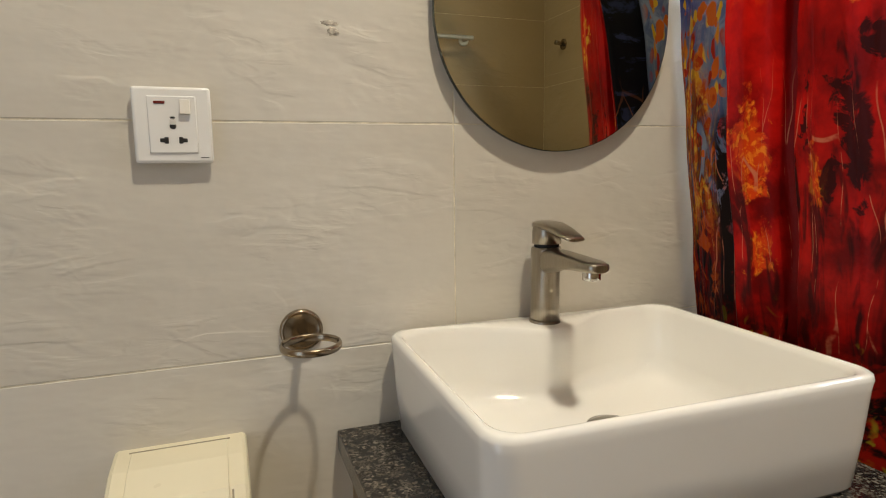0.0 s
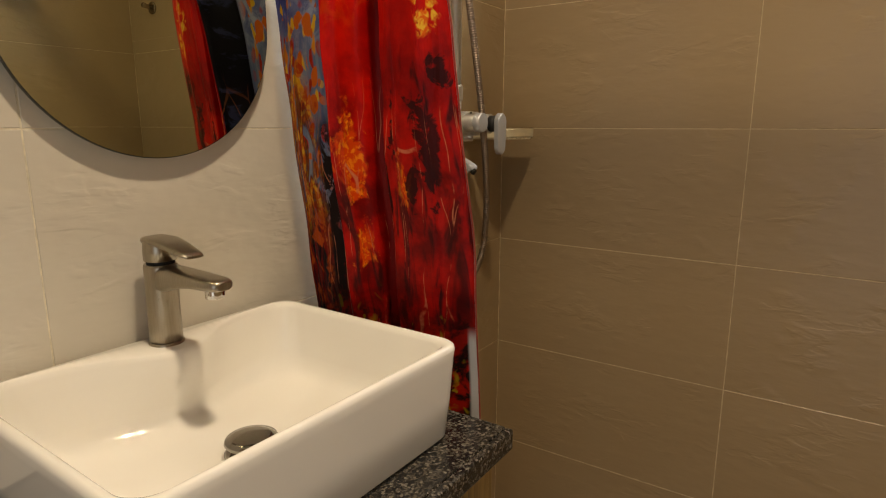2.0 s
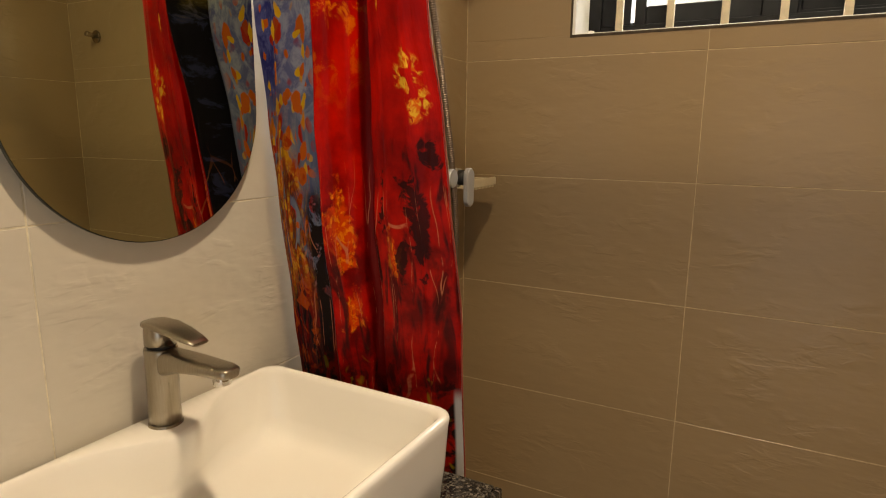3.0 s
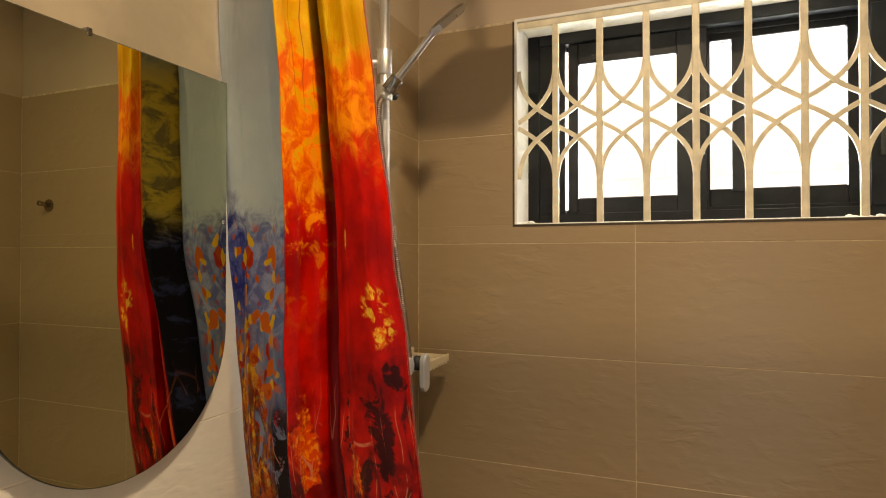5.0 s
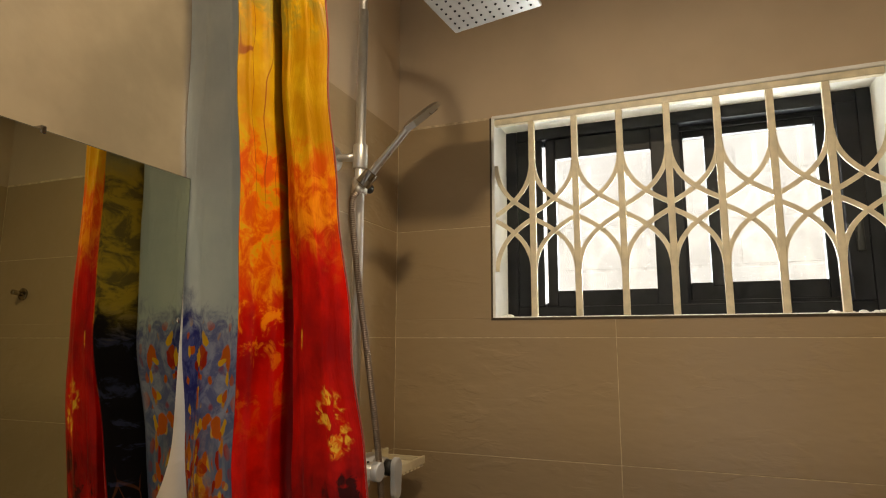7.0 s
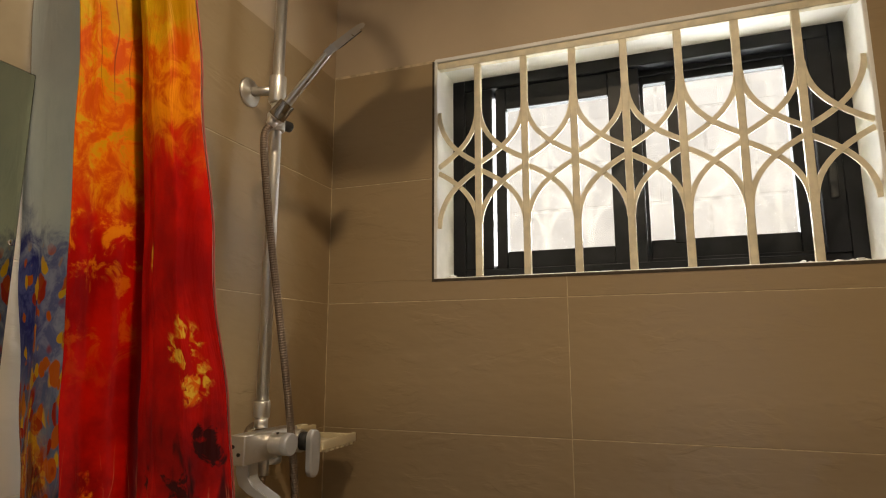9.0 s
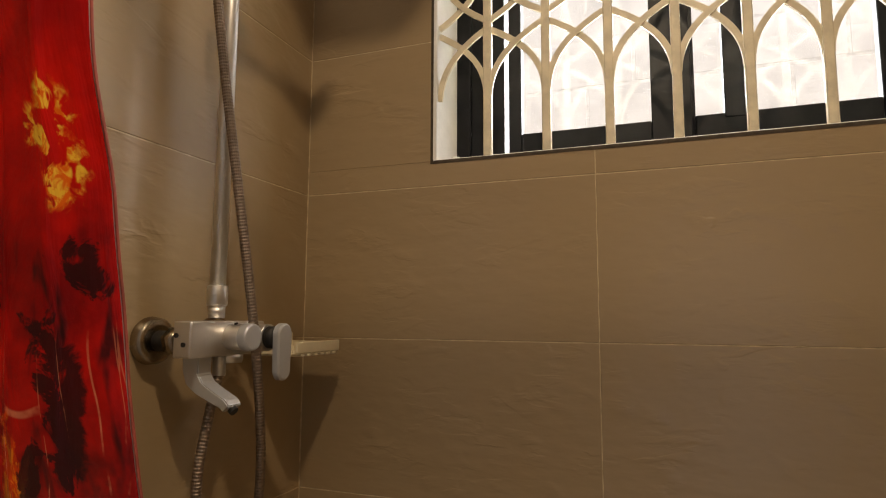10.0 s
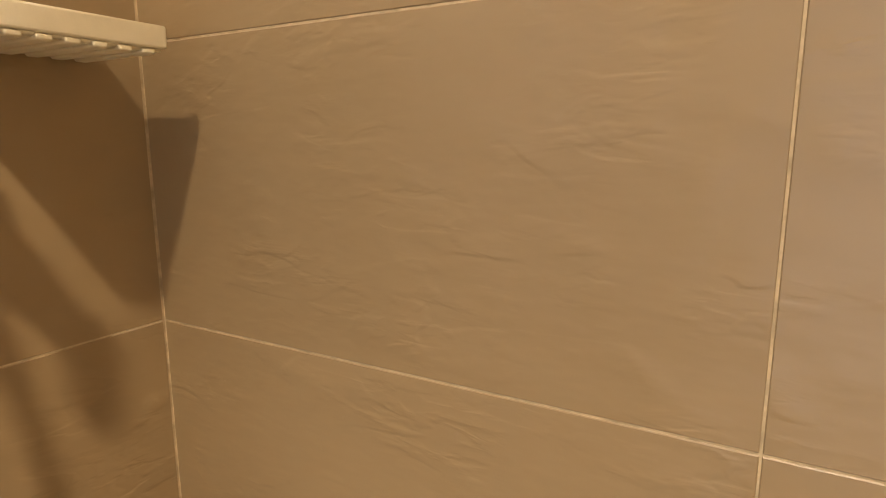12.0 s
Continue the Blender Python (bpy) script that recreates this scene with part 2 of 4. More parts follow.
def curtain_material():
    """A printed autumn landscape: pale sky, yellow to red foliage, dark undergrowth. u runs along the cloth, v is the height in metres."""
    m = Nodes("printed_curtain_cloth", 0.42)
    m.bsdf.inputs["Specular IOR Level"].default_value = 0.12
    uv = m.node("ShaderNodeUVMap").outputs[0]
    sep = m.node("ShaderNodeSeparateXYZ")
    m.link(uv, sep.inputs[0])
    u, v = sep.outputs[0], sep.outputs[1]
    vec = m.scaled(uv, (0.62, 1, 1))
    tall = m.scaled(uv, (1.0, 0.42, 1))
    n1 = m.noise(vec, 9, 5, 0.6)
    n2 = m.noise(vec, 26, 5, 0.65, 0.6)
    n3 = m.noise(vec, 70, 4, 0.6, 0.8)
    nt = m.noise(tall, 17, 5, 0.62, 0.9)
    vv = m.math("ADD", v, m.math("MULTIPLY", m.math("SUBTRACT", n2, 0.5), 0.16))
    vw = m.math("ADD", v, m.math("MULTIPLY", m.math("SUBTRACT", n1, 0.5), 0.22))

    def blob(u0, v0, ru, rv, ragged=1.0):
        """A ragged patch centred at u0, v0."""
        a = m.math("DIVIDE", m.math("SUBTRACT", u, u0), ru)
        b = m.math("DIVIDE", m.math("SUBTRACT", v, v0), rv)
        r = m.math("SQRT", m.math("ADD", m.math("MULTIPLY", a, a), m.math("MULTIPLY", b, b)))
        r = m.math("ADD", r, m.math("MULTIPLY", m.math("SUBTRACT", n2, 0.5), 4.2 * ragged))
        return m.step(r, 1.25, 0.75)

    # foliage on the outer widths: yellow, orange, red, dark
    leaf = m.mix(m.step(n1, 0.36, 0.66), (0.50, 0.215, 0.005), (0.64, 0.37, 0.014))
    orange = m.mix(m.step(n2, 0.40, 0.62), (0.66, 0.085, 0.004), (0.86, 0.25, 0.010))
    red = m.mix(m.step(n1, 0.34, 0.66), (0.30, 0.002, 0.002), (0.62, 0.007, 0.003))
    deep = m.mix(m.step(n1, 0.38, 0.62), (0.14, 0.002, 0.002), (0.47, 0.006, 0.003))
    red = m.mix(m.step(vw, 1.34, 1.12), red, deep)
    inner = m.step(u, 0.68, 0.62)
    hi = m.math("ADD", vv, m.math("MULTIPLY", inner, -0.03))
    right = m.mix(m.step(hi, 1.80, 1.72), leaf, orange)
    ri = m.math("ADD", vv, m.math("MULTIPLY", inner, 0.08))
    right = m.mix(m.step(ri, 1.70, 1.58), right, red)
    mott = m.math("MULTIPLY", m.math("MULTIPLY", m.step(n2, 0.50, 0.60), inner), m.step(v, 1.30, 1.60))
    right = m.mix(m.math("MULTIPLY", mott, 0.8), right, m.mix(m.step(vv, 1.66, 1.52), leaf, orange))
    glow = m.math("MAXIMUM", blob(0.50, 1.16, 0.05, 0.06), blob(0.52, 1.02, 0.04, 0.03))
    glow = m.math("MAXIMUM", glow, blob(0.80, 1.12, 0.03, 0.03))
    right = m.mix(m.math("MULTIPLY", glow, m.step(n1, 0.30, 0.46)), right, m.mix(m.step(n3, 0.48, 0.62), (0.66, 0.05, 0.004), (0.84, 0.22, 0.012)))
    flame = m.math("MULTIPLY", m.math("MAXIMUM", blob(0.90, 1.395, 0.050, 0.024, 0.6), blob(0.925, 1.355, 0.034, 0.032, 0.6)), m.step(m.noise(vec, 34, 3, 0.55, 1.0), 0.47, 0.53))
    flame = m.math("MAXIMUM", flame, blob(0.79, 1.49, 0.008, 0.014, 0.5))
    right = m.mix(flame, right, m.mix(m.step(n3, 0.42, 0.58), (0.80, 0.13, 0.008), (0.90, 0.50, 0.05)))
    # olive tops, and fold shade painted dark between the two red widths
    olive = m.math("MULTIPLY", m.step(vw, 1.90, 2.02), m.step(n2, 0.42, 0.56))
    right = m.mix(m.math("MULTIPLY", olive, 0.7), right, (0.22, 0.19, 0.03))
    fold_shade = m.math("MULTIPLY", m.step(u, 0.585, 0.615), m.step(u, 0.698, 0.690))
    right = m.mix(m.math("MULTIPLY", fold_shade, 0.85), right, m.mix(m.step(v, 1.72, 1.50), (0.075, 0.018, 0.006), (0.20, 0.003, 0.003)))
    # thin pale highlight painted along the ridge of the fold
    right = m.mix(m.math("MULTIPLY", m.math("MULTIPLY", m.step(u, 0.697, 0.702), m.step(u, 0.712, 0.706)), m.step(v, 1.45, 1.80)), right, (0.78, 0.50, 0.16))
    # black trunks and blotches
    blot = m.math("MULTIPLY", m.step(m.noise(tall, 26, 3, 0.55, 0.3), 0.50, 0.68), m.step(u, 0.72, 0.86))
    blot = m.math("MULTIPLY", blot, m.step(vw, 1.36, 1.22))
    trunk = m.math("MULTIPLY", m.step(m.noise(tall, 12, 4, 0.6, 0.8), 0.51, 0.62), m.step(vw, 1.26, 1.04))
    blot = m.math("MAXIMUM", blot, m.math("MULTIPLY", trunk, 0.9))
    for at in ((0.955, 1.275, 0.022, 0.020), (0.885, 1.215, 0.026, 0.042), (0.90, 1.13, 0.020, 0.040), (0.84, 1.12, 0.016, 0.030), (0.76, 1.20, 0.012, 0.026)):
        blot = m.math("MAXIMUM", blot, blob(*at, 1.7))
    blot = m.math("MAXIMUM", blot, m.math("MAXIMUM", blob(0.92, 1.17, 0.018, 0.05, 0.6), blob(0.72, 1.10, 0.010, 0.05, 0.6)))
    right = m.mix(m.math("MULTIPLY", blot, 0.92), right, (0.020, 0.003, 0.003))
    # sky side: grey blue, deep blue crowns, leaves, black undergrowth
    pale = m.mix(m.step(n1, 0.3, 0.7), (0.48, 0.545, 0.55), (0.57, 0.62, 0.61))
    blue = m.mix(m.step(n2, 0.40, 0.62), (0.025, 0.030, 0.19), (0.11, 0.13, 0.36))
    slate = m.mix(m.step(nt, 0.35, 0.65), (0.10, 0.13, 0.26), (0.22, 0.25, 0.31))
    dome = m.math("ADD", vv, m.math("MULTIPLY", m.math("ABSOLUTE", m.math("SUBTRACT", u, 0.02)), 0.25))
    left = m.mix(m.step(dome, 1.585, 1.50), pale, blue)
    lav = m.mix(m.step(n2, 0.40, 0.62), (0.13, 0.145, 0.32), (0.34, 0.36, 0.50))
    left = m.mix(m.math("MULTIPLY", m.step(vv, 1.55, 1.48), m.step(u, 0.10, 0.17)), left, lav)
    left = m.mix(m.step(vv, 1.40, 1.30), left, slate)
    lowv = m.step(v, 1.46, 1.18)
    centre = m.step(m.math("ABSOLUTE", m.math("SUBTRACT", u, 0.13)), 0.16, 0.05)
    more = m.math("ADD", m.math("MULTIPLY", lowv, 0.05), m.math("MULTIPLY", centre, 0.05))
    wallside = m.math("MULTIPLY", m.step(v, 1.42, 1.26), m.step(u, 0.24, 0.12))
    more = m.math("ADD", more, m.math("MULTIPLY", wallside, 0.12))
    zone = m.math("MULTIPLY", m.step(v, 1.53, 1.49), m.step(u, 0.30, 0.24))
    # leaf dabs: yellow, orange and red strokes of a brush
    nudge = m.node("ShaderNodeTexNoise")
    m.link(vec, nudge.inputs["Vector"])
    nudge.inputs["Scale"].default_value = 22.0
    bend = m.node("ShaderNodeVectorMath")
    bend.operation = "MULTIPLY_ADD"
    m.link(nudge.outputs["Color"], bend.inputs[0])
    bend.inputs[1].default_value = (0.035, 0.035, 0.0)
    m.link(m.scaled(uv, (0.62, 0.72, 1)), bend.inputs[2])
    for size, keep, reach in ((36.0, 0.52, 0.52), (60.0, 0.58, 0.48)):
        tint = m.node("ShaderNodeSeparateColor")
        m.link(m.cells(bend.outputs[0], size, "Color"), tint.inputs[0])
        dab = m.step(m.cells(bend.outputs[0], size), reach, reach - 0.10)
        there = m.step(m.math("ADD", tint.outputs[1], m.math("MULTIPLY", more, 4.2)), keep + 0.10, keep + 0.16)
        hue = m.mix(m.step(m.math("ADD", tint.outputs[0], m.math("MULTIPLY", lowv, -0.25)), 0.50, 0.56), (0.42, 0.020, 0.005), (0.78, 0.42, 0.02))
        hue = m.mix(m.step(tint.outputs[2], 0.62, 0.68), hue, (0.64, 0.12, 0.01))
        left = m.mix(m.math("MULTIPLY", m.math("MULTIPLY", dab, there), zone), left, hue)
    streak = m.noise(m.scaled(uv, (0.8, 0.34, 1)), 34, 3, 0.55, 0.9)
    streaks = m.mix(m.step(streak, 0.42, 0.60), (0.09, 0.012, 0.006), m.mix(m.step(n3, 0.45, 0.60), (0.52, 0.10, 0.008), (0.70, 0.36, 0.03)))
    warmside = m.math("MULTIPLY", m.step(vw, 1.38, 1.22), m.step(streak, 0.36, 0.46))
    left = m.mix(m.math("MULTIPLY", warmside, m.step(m.math("SUBTRACT", m.math("ADD", u, m.math("MULTIPLY", v, 0.25)), m.math("MULTIPLY", n2, 0.16)), 0.46, 0.38)), left, streaks)
    dark = m.mix(m.step(nt, 0.42, 0.62), (0.008, 0.006, 0.010), (0.25, 0.006, 0.004))
    left = m.mix(m.step(vw, 1.10, 1.00), left, m.mix(m.step(n2, 0.52, 0.60), dark, (0.48, 0.07, 0.008)))
    left = m.mix(m.math("MULTIPLY", m.step(u, 0.18, 0.25), m.math("MULTIPLY", m.step(vw, 1.25, 1.15), m.step(n2, 0.40, 0.48))), left, (0.012, 0.006, 0.006))
    # flank of the fold between sky and foliage
    tree = m.mix(m.step(n2, 0.42, 0.58), (0.17, 0.125, 0.045), (0.48, 0.33, 0.05))
    flank = m.mix(m.step(vw, 1.86, 1.74), (0.16, 0.20, 0.21), tree)
    flank = m.mix(m.step(vv, 1.58, 1.50), flank, m.mix(m.step(n2, 0.54, 0.62), (0.008, 0.007, 0.014), (0.035, 0.04, 0.12)))
    flank = m.mix(m.step(vw, 1.02, 0.96), flank, (0.18, 0.006, 0.004))
    left = m.mix(m.step(m.math("ADD", u, m.math("MULTIPLY", m.math("SUBTRACT", n2, 0.5), 0.05)), 0.285, 0.315), left, flank)
    cloth = m.mix(m.step(u, 0.415, 0.424), left, right)
    # fine branches
    warp = m.node("ShaderNodeVectorMath")
    warp.operation = "ADD"
    m.link(m.scaled(uv, (1.3, 0.26, 1)), warp.inputs[0])
    wob = m.node("ShaderNodeTexNoise")
    m.link(vec, wob.inputs["Vector"])
    wob.inputs["Scale"].default_value = 5.0
    sc = m.node("ShaderNodeVectorMath")
    sc.operation = "SCALE"
    m.link(wob.outputs["Color"], sc.inputs[0])
    sc.inputs["Scale"].default_value = 0.10
    m.link(sc.outputs[0], warp.inputs[1])
    edge = m.cells(warp.outputs[0], 11, "Distance", "DISTANCE_TO_EDGE")
    twig = m.math("MULTIPLY", m.step(edge, 0.013, 0.005), m.math("MULTIPLY", m.step(n1, 0.48, 0.56), m.step(v, 1.30, 1.15)))
    cloth = m.mix(m.math("MULTIPLY", twig, 0.8), cloth, (0.62, 0.20, 0.10))
    twig2 = m.math("MULTIPLY", m.step(edge, 0.020, 0.008), m.math("MULTIPLY", m.step(v, 1.66, 1.74), m.math("MULTIPLY", m.step(u, 0.42, 0.44), m.step(u, 0.60, 0.56))))
    cloth = m.mix(m.math("MULTIPLY", twig2, 0.8), cloth, (0.22, 0.035, 0.008))
    # undergrowth towards the hem
    under = m.mix(m.step(n2, 0.44, 0.58), (0.012, 0.005, 0.004), (0.33, 0.010, 0.004))
    under = m.mix(m.step(m.noise(vec, 17, 3, 0.5, 1.0), 0.60, 0.66), under, (0.30, 0.22, 0.012))
    cloth = m.mix(m.step(vw, 0.94, 0.84), cloth, under)
    turned = m.math("MULTIPLY", m.step(u, 0.968, 0.978), m.step(v, 0.90, 0.87))
    cloth = m.mix(turned, cloth, (0.52, 0.53, 0.56))
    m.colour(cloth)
    weave = m.noise(m.scaled(uv, (1, 1.0, 1)), 420, 2)
    crease = m.noise(m.scaled(uv, (1.6, 0.7, 1)), 6, 4, 0.6, 1.2)
    m.bump(m.math("ADD", m.math("MULTIPLY", weave, 0.05), m.math("MULTIPLY", crease, 1.2)), 0.5, 0.006)
    return m.mat


BRUSHED, GRANITE, WOOD = brushed_material(), granite_material(), wood_material()
MIRROR_EDGE = plain("mirror_edge", (0.05, 0.055, 0.045), 0.25, 0, 0.2)
MIRROR, GLASS, CLOTH = mirror_material(), glass_material(), curtain_material()


# ---- mesh helpers ----
ORIGIN = {}


def thing(name, place, label, category, group="", kind=""):
    ob = new(name)
    ob.location = place
    ORIGIN[name_of(ob)] = Vector(place)
    return tagged(ob, label, category, group, kind)


def name_of(ob):
    return ob.name


def part(name, bm, material, parent, label=""):
    """Links a bmesh, in world coordinates, as one mesh object under a thing or a part."""
    shift = ORIGIN.get(name_of(parent), Vector((0, 0, 0)))
    bm.transform(Matrix.Translation(-shift))
    bmesh.ops.recalc_face_normals(bm, faces=bm.faces)
    me = bpy.data.meshes.new(name)
    bm.to_mesh(me)
    bm.free()
    me.materials.append(material)
    ob = new(name, me)
    ob.parent = parent
    ORIGIN[name_of(ob)] = shift
    return tagged(ob, label)


def solid(name, bm, material, label, category="", kind="structure", materials=()):
    me = bpy.data.meshes.new(name)
    bmesh.ops.recalc_face_normals(bm, faces=bm.faces)
    bm.to_mesh(me)
    bm.free()
    for mat in (material, *materials):
        me.materials.append(mat)
    ob = new(name, me)
    ORIGIN[name_of(ob)] = Vector((0, 0, 0))
    return tagged(ob, label, category, "", kind)


def smooth(bm):
    for f in bm.faces:
        f.smooth = True
    return bm


def box(lo, hi, bevel=0.0, segments=2, bm=None, slot=0):
    bm = bm or bmesh.new()
    vs = [bm.verts.new((x, y, z)) for x in (lo[0], hi[0]) for y in (lo[1], hi[1]) for z in (lo[2], hi[2])]
    made = [bm.faces.new([vs[i] for i in q]) for q in ((0, 1, 3, 2), (4, 6, 7, 5), (0, 4, 5, 1), (2, 3, 7, 6), (0, 2, 6, 4), (1, 5, 7, 3))]
    for f in made:
        f.material_index = slot
    if bevel:
        edges = list({e for f in made for e in f.edges})
        done = bmesh.ops.bevel(bm, geom=edges, offset=bevel, segments=segments, profile=0.5, affect="EDGES")
        for f in done["faces"]:
            f.smooth = True
    return bm


def ring_frame(p, d):
    d = Vector(d).normalized()
    a = d.orthogonal().normalized()
    return a, d.cross(a)


def rod(a, b, r, r2=None, n=20, bm=None, bevel=0.0):
    """A round bar from a to b, its ends rounded by bevel."""
    bm = bm or bmesh.new()
    a, b = Vector(a), Vector(b)
    r2 = r if r2 is None else r2
    d = (b - a).normalized()
    u, w = ring_frame(a, d)
    stations = [(a, r), (b, r2)]
    if bevel:
        stations = [(a, r - bevel), (a + d * bevel * 0.3, r - bevel * 0.3), (a + d * bevel, r), (b - d * bevel, r2), (b - d * bevel * 0.3, r2 - bevel * 0.3), (b, r2 - bevel)]
    rings = [[bm.verts.new(c + (u * math.cos(2 * math.pi * i / n) + w * math.sin(2 * math.pi * i / n)) * q) for i in range(n)] for c, q in stations]
    for p, q in zip(rings, rings[1:]):
        for i in range(n):
            bm.faces.new((p[i], p[(i + 1) % n], q[(i + 1) % n], q[i])).smooth = True
    bm.faces.new(rings[0][::-1])
    bm.faces.new(rings[-1])
    return bm


def spline(points, per=12):
    """Catmull-Rom through the points."""
    pts = [Vector(p) for p in points]
    pts = [2 * pts[0] - pts[1]] + pts + [2 * pts[-1] - pts[-2]]
    out = []
    for i in range(1, len(pts) - 2):
        p0, p1, p2, p3 = pts[i - 1:i + 3]
        for k in range(per):
            t = k / per
            out.append(0.5 * (2 * p1 + (p2 - p0) * t + (2 * p0 - 5 * p1 + 4 * p2 - p3) * t * t + (3 * p1 - p0 - 3 * p2 + p3) * t ** 3))
    out.append(pts[-2])
    return out


def evened(line, step):
    """The same line with points at even steps."""
    out, left = [line[0]], step
    for a, b in zip(line, line[1:]):
        d = (b - a).length
        at = left
        while at < d:
            out.append(a.lerp(b, at / d))
            at += step
        left = at - d
    return out


def tube(line, radius, n=12, bm=None, ribs=0.0, closed=False):
    """A tube along a line; radius may be a function of 0..1."""
    bm = bm or bmesh.new()
    up = None
    rings = []
    for i, p in enumerate(line):
        d = (line[min(i + 1, len(line) - 1)] - line[max(i - 1, 0)]) if not closed else (line[(i + 1) % len(line)] - line[i - 1])
        d.normalize()
        if up is None:
            up = d.orthogonal().normalized()
        up = (up - d * up.dot(d)).normalized()
        w = d.cross(up)
        r = radius(i / (len(line) - 1)) if callable(radius) else radius
        if ribs and i % 4 > 1:
            r -= ribs
        rings.append([bm.verts.new(p + (up * math.cos(2 * math.pi * k / n) + w * math.sin(2 * math.pi * k / n)) * r) for k in range(n)])
    pairs = list(zip(rings, rings[1:])) + ([(rings[-1], rings[0])] if closed else [])
    for p, q in pairs:
        for k in range(n):
            bm.faces.new((p[k], p[(k + 1) % n], q[(k + 1) % n], q[k])).smooth = not ribs
    if not closed:
        bm.faces.new(rings[0][::-1])
        bm.faces.new(rings[-1])
    return bm


def loft(loops, bm=None, caps=(True, True), smoothed=True):
    bm = bm or bmesh.new()
    rings = [[bm.verts.new(p) for p in loop] for loop in loops]
    n = len(rings[0])
    for p, q in zip(rings, rings[1:]):
        for k in range(n):
            bm.faces.new((p[k], p[(k + 1) % n], q[(k + 1) % n], q[k])).smooth = smoothed
    if caps[0]:
        bm.faces.new(rings[0][::-1])
    if caps[1]:
        bm.faces.new(rings[-1])
    return bm


def rounded(cx, cy, hx, hy, r, z, per=8, mid=1):
    """A rounded rectangle in the plane z, with mid points along each straight side."""
    pts = []
    for sx, sy, a0 in ((1, 1, 0), (-1, 1, 90), (-1, -1, 180), (1, -1, 270)):
        for k in range(per + 1):
            a = radians(a0 + 90 * k / per)
            pts.append(Vector((cx + sx * (hx - r) + r * math.cos(a), cy + sy * (hy - r) + r * math.sin(a), z)))
    out = []
    n = per + 1
    for q in range(4):
        side = pts[q * n:(q + 1) * n]
        nxt = pts[(q + 1) % 4 * n]
        out += side + [side[-1].lerp(nxt, t / mid) for t in range(1, mid)]
    return out


def lathe(profile, centre, axis="z", n=32, bm=None, caps=(True, True)):
    """Turns (radius, height) pairs round an axis through centre."""
    bm = bm or bmesh.new()
    loops = []
    for r, h in profile:
        loop = []
        for k in range(n):
            a = 2 * math.pi * k / n
            c, s = r * math.cos(a), r * math.sin(a)
            v = {"z": (c, s, h), "y": (c, h, s), "x": (h, c, s)}[axis]
            loop.append(Vector(centre) + Vector(v))
        loops.append(loop)
    return loft(loops, bm, caps)


# ---- setting ----
X0, Y0, TOP = -2.45, -1.79, 2.64       # entry wall, opposite wall, ceiling
TILE_TOP = 2.103
WIN = (-1.212, -0.286, 1.550, 2.110)   # window opening: y from, to, z from, to
GAP = 0.0008                            # the grout lies this far behind the tile faces

CREAM_TOP, SPLIT = 1.70, -0.60         # the cream tiles end behind the mirror; the shower tiles begin behind the curtain
wall_vanity = solid("wall_vanity", box((X0 - 0.15, GAP, 0), (SPLIT, 0.15, CREAM_TOP)), GROUT, "cream tiled wall behind the vanity", "wall")
solid("wall_vanity_upper", box((X0 - 0.15, -0.001, CREAM_TOP), (SPLIT, 0.15, TOP)), BEIGE, "aged beige painted wall above the mirror", "wall")
wall_shower = solid("wall_shower", box((SPLIT, GAP, 0), (0.2, 0.15, TILE_TOP)), GROUT_TAN, "taupe tiled wall that carries the shower", "wall")
solid("wall_shower_upper", box((SPLIT, 0.001, TILE_TOP), (0.2, 0.15, TOP)), PLASTER, "cream painted wall above the shower tiles", "wall")
ya, yb, za, zb = WIN
bm = box((GAP, Y0 - 0.15, 0), (0.2, GAP, za))
box((GAP, yb, za), (0.2, GAP, zb), bm=bm)
box((GAP, Y0 - 0.15, za), (0.2, ya, zb), bm=bm)
box((0.001, Y0 - 0.15, zb), (0.2, 0.001, TOP), bm=bm, slot=1)
wall_window = solid("wall_window", bm, GROUT_TAN, "tiled shower wall with a barred window high up", "wall", materials=(PLASTER,))
bm = box((X0 - 0.15, Y0 - 0.15, 0), (0, Y0 - GAP, TILE_TOP))
box((X0 - 0.15, Y0 - 0.15, TILE_TOP), (0, Y0 - 0.001, TOP), bm=bm, slot=1)
wall_opposite = solid("wall_opposite", bm, GROUT_TAN, "tiled wall with cream paint above", "wall", materials=(PLASTER,))
bm = box((X0 - 0.15, Y0, 0), (X0, -1.45, TOP))
box((X0 - 0.15, -0.65, 0), (X0, 0, TOP), bm=bm)
box((X0 - 0.15, -1.45, 2.05), (X0, -0.65, TOP), bm=bm)
wall_entry = solid("wall_entry", bm, PLASTER, "plain cream painted wall with an open doorway", "wall")
# unseen box added beyond the doorway so that no sky light leaks in
bm = box((X0 - 1.35, Y0 - 0.15, 0), (X0 - 1.2, 0.15, TOP))
box((X0 - 1.2, 0.0, 0), (X0 - 0.15, 0.15, TOP), bm=bm)
box((X0 - 1.2, Y0 - 0.15, 0), (X0 - 0.15, Y0, TOP), bm=bm)
wall_sky_block = solid("wall_sky_block", bm, PLASTER, "unseen plain cream walls added to keep sky light out of the doorway", "wall")
floor = solid("floor", box((X0 - 1.35, Y0 - 0.15, -0.12), (0.2, 0.15, 0)), FLOOR, "pale beige tiled bathroom floor", "floor")
ceiling = solid("ceiling", box((X0 - 1.35, Y0 - 0.15, TOP), (0.2, 0.15, TOP + 0.12)), CEILING, "plain white painted ceiling", "ceiling")

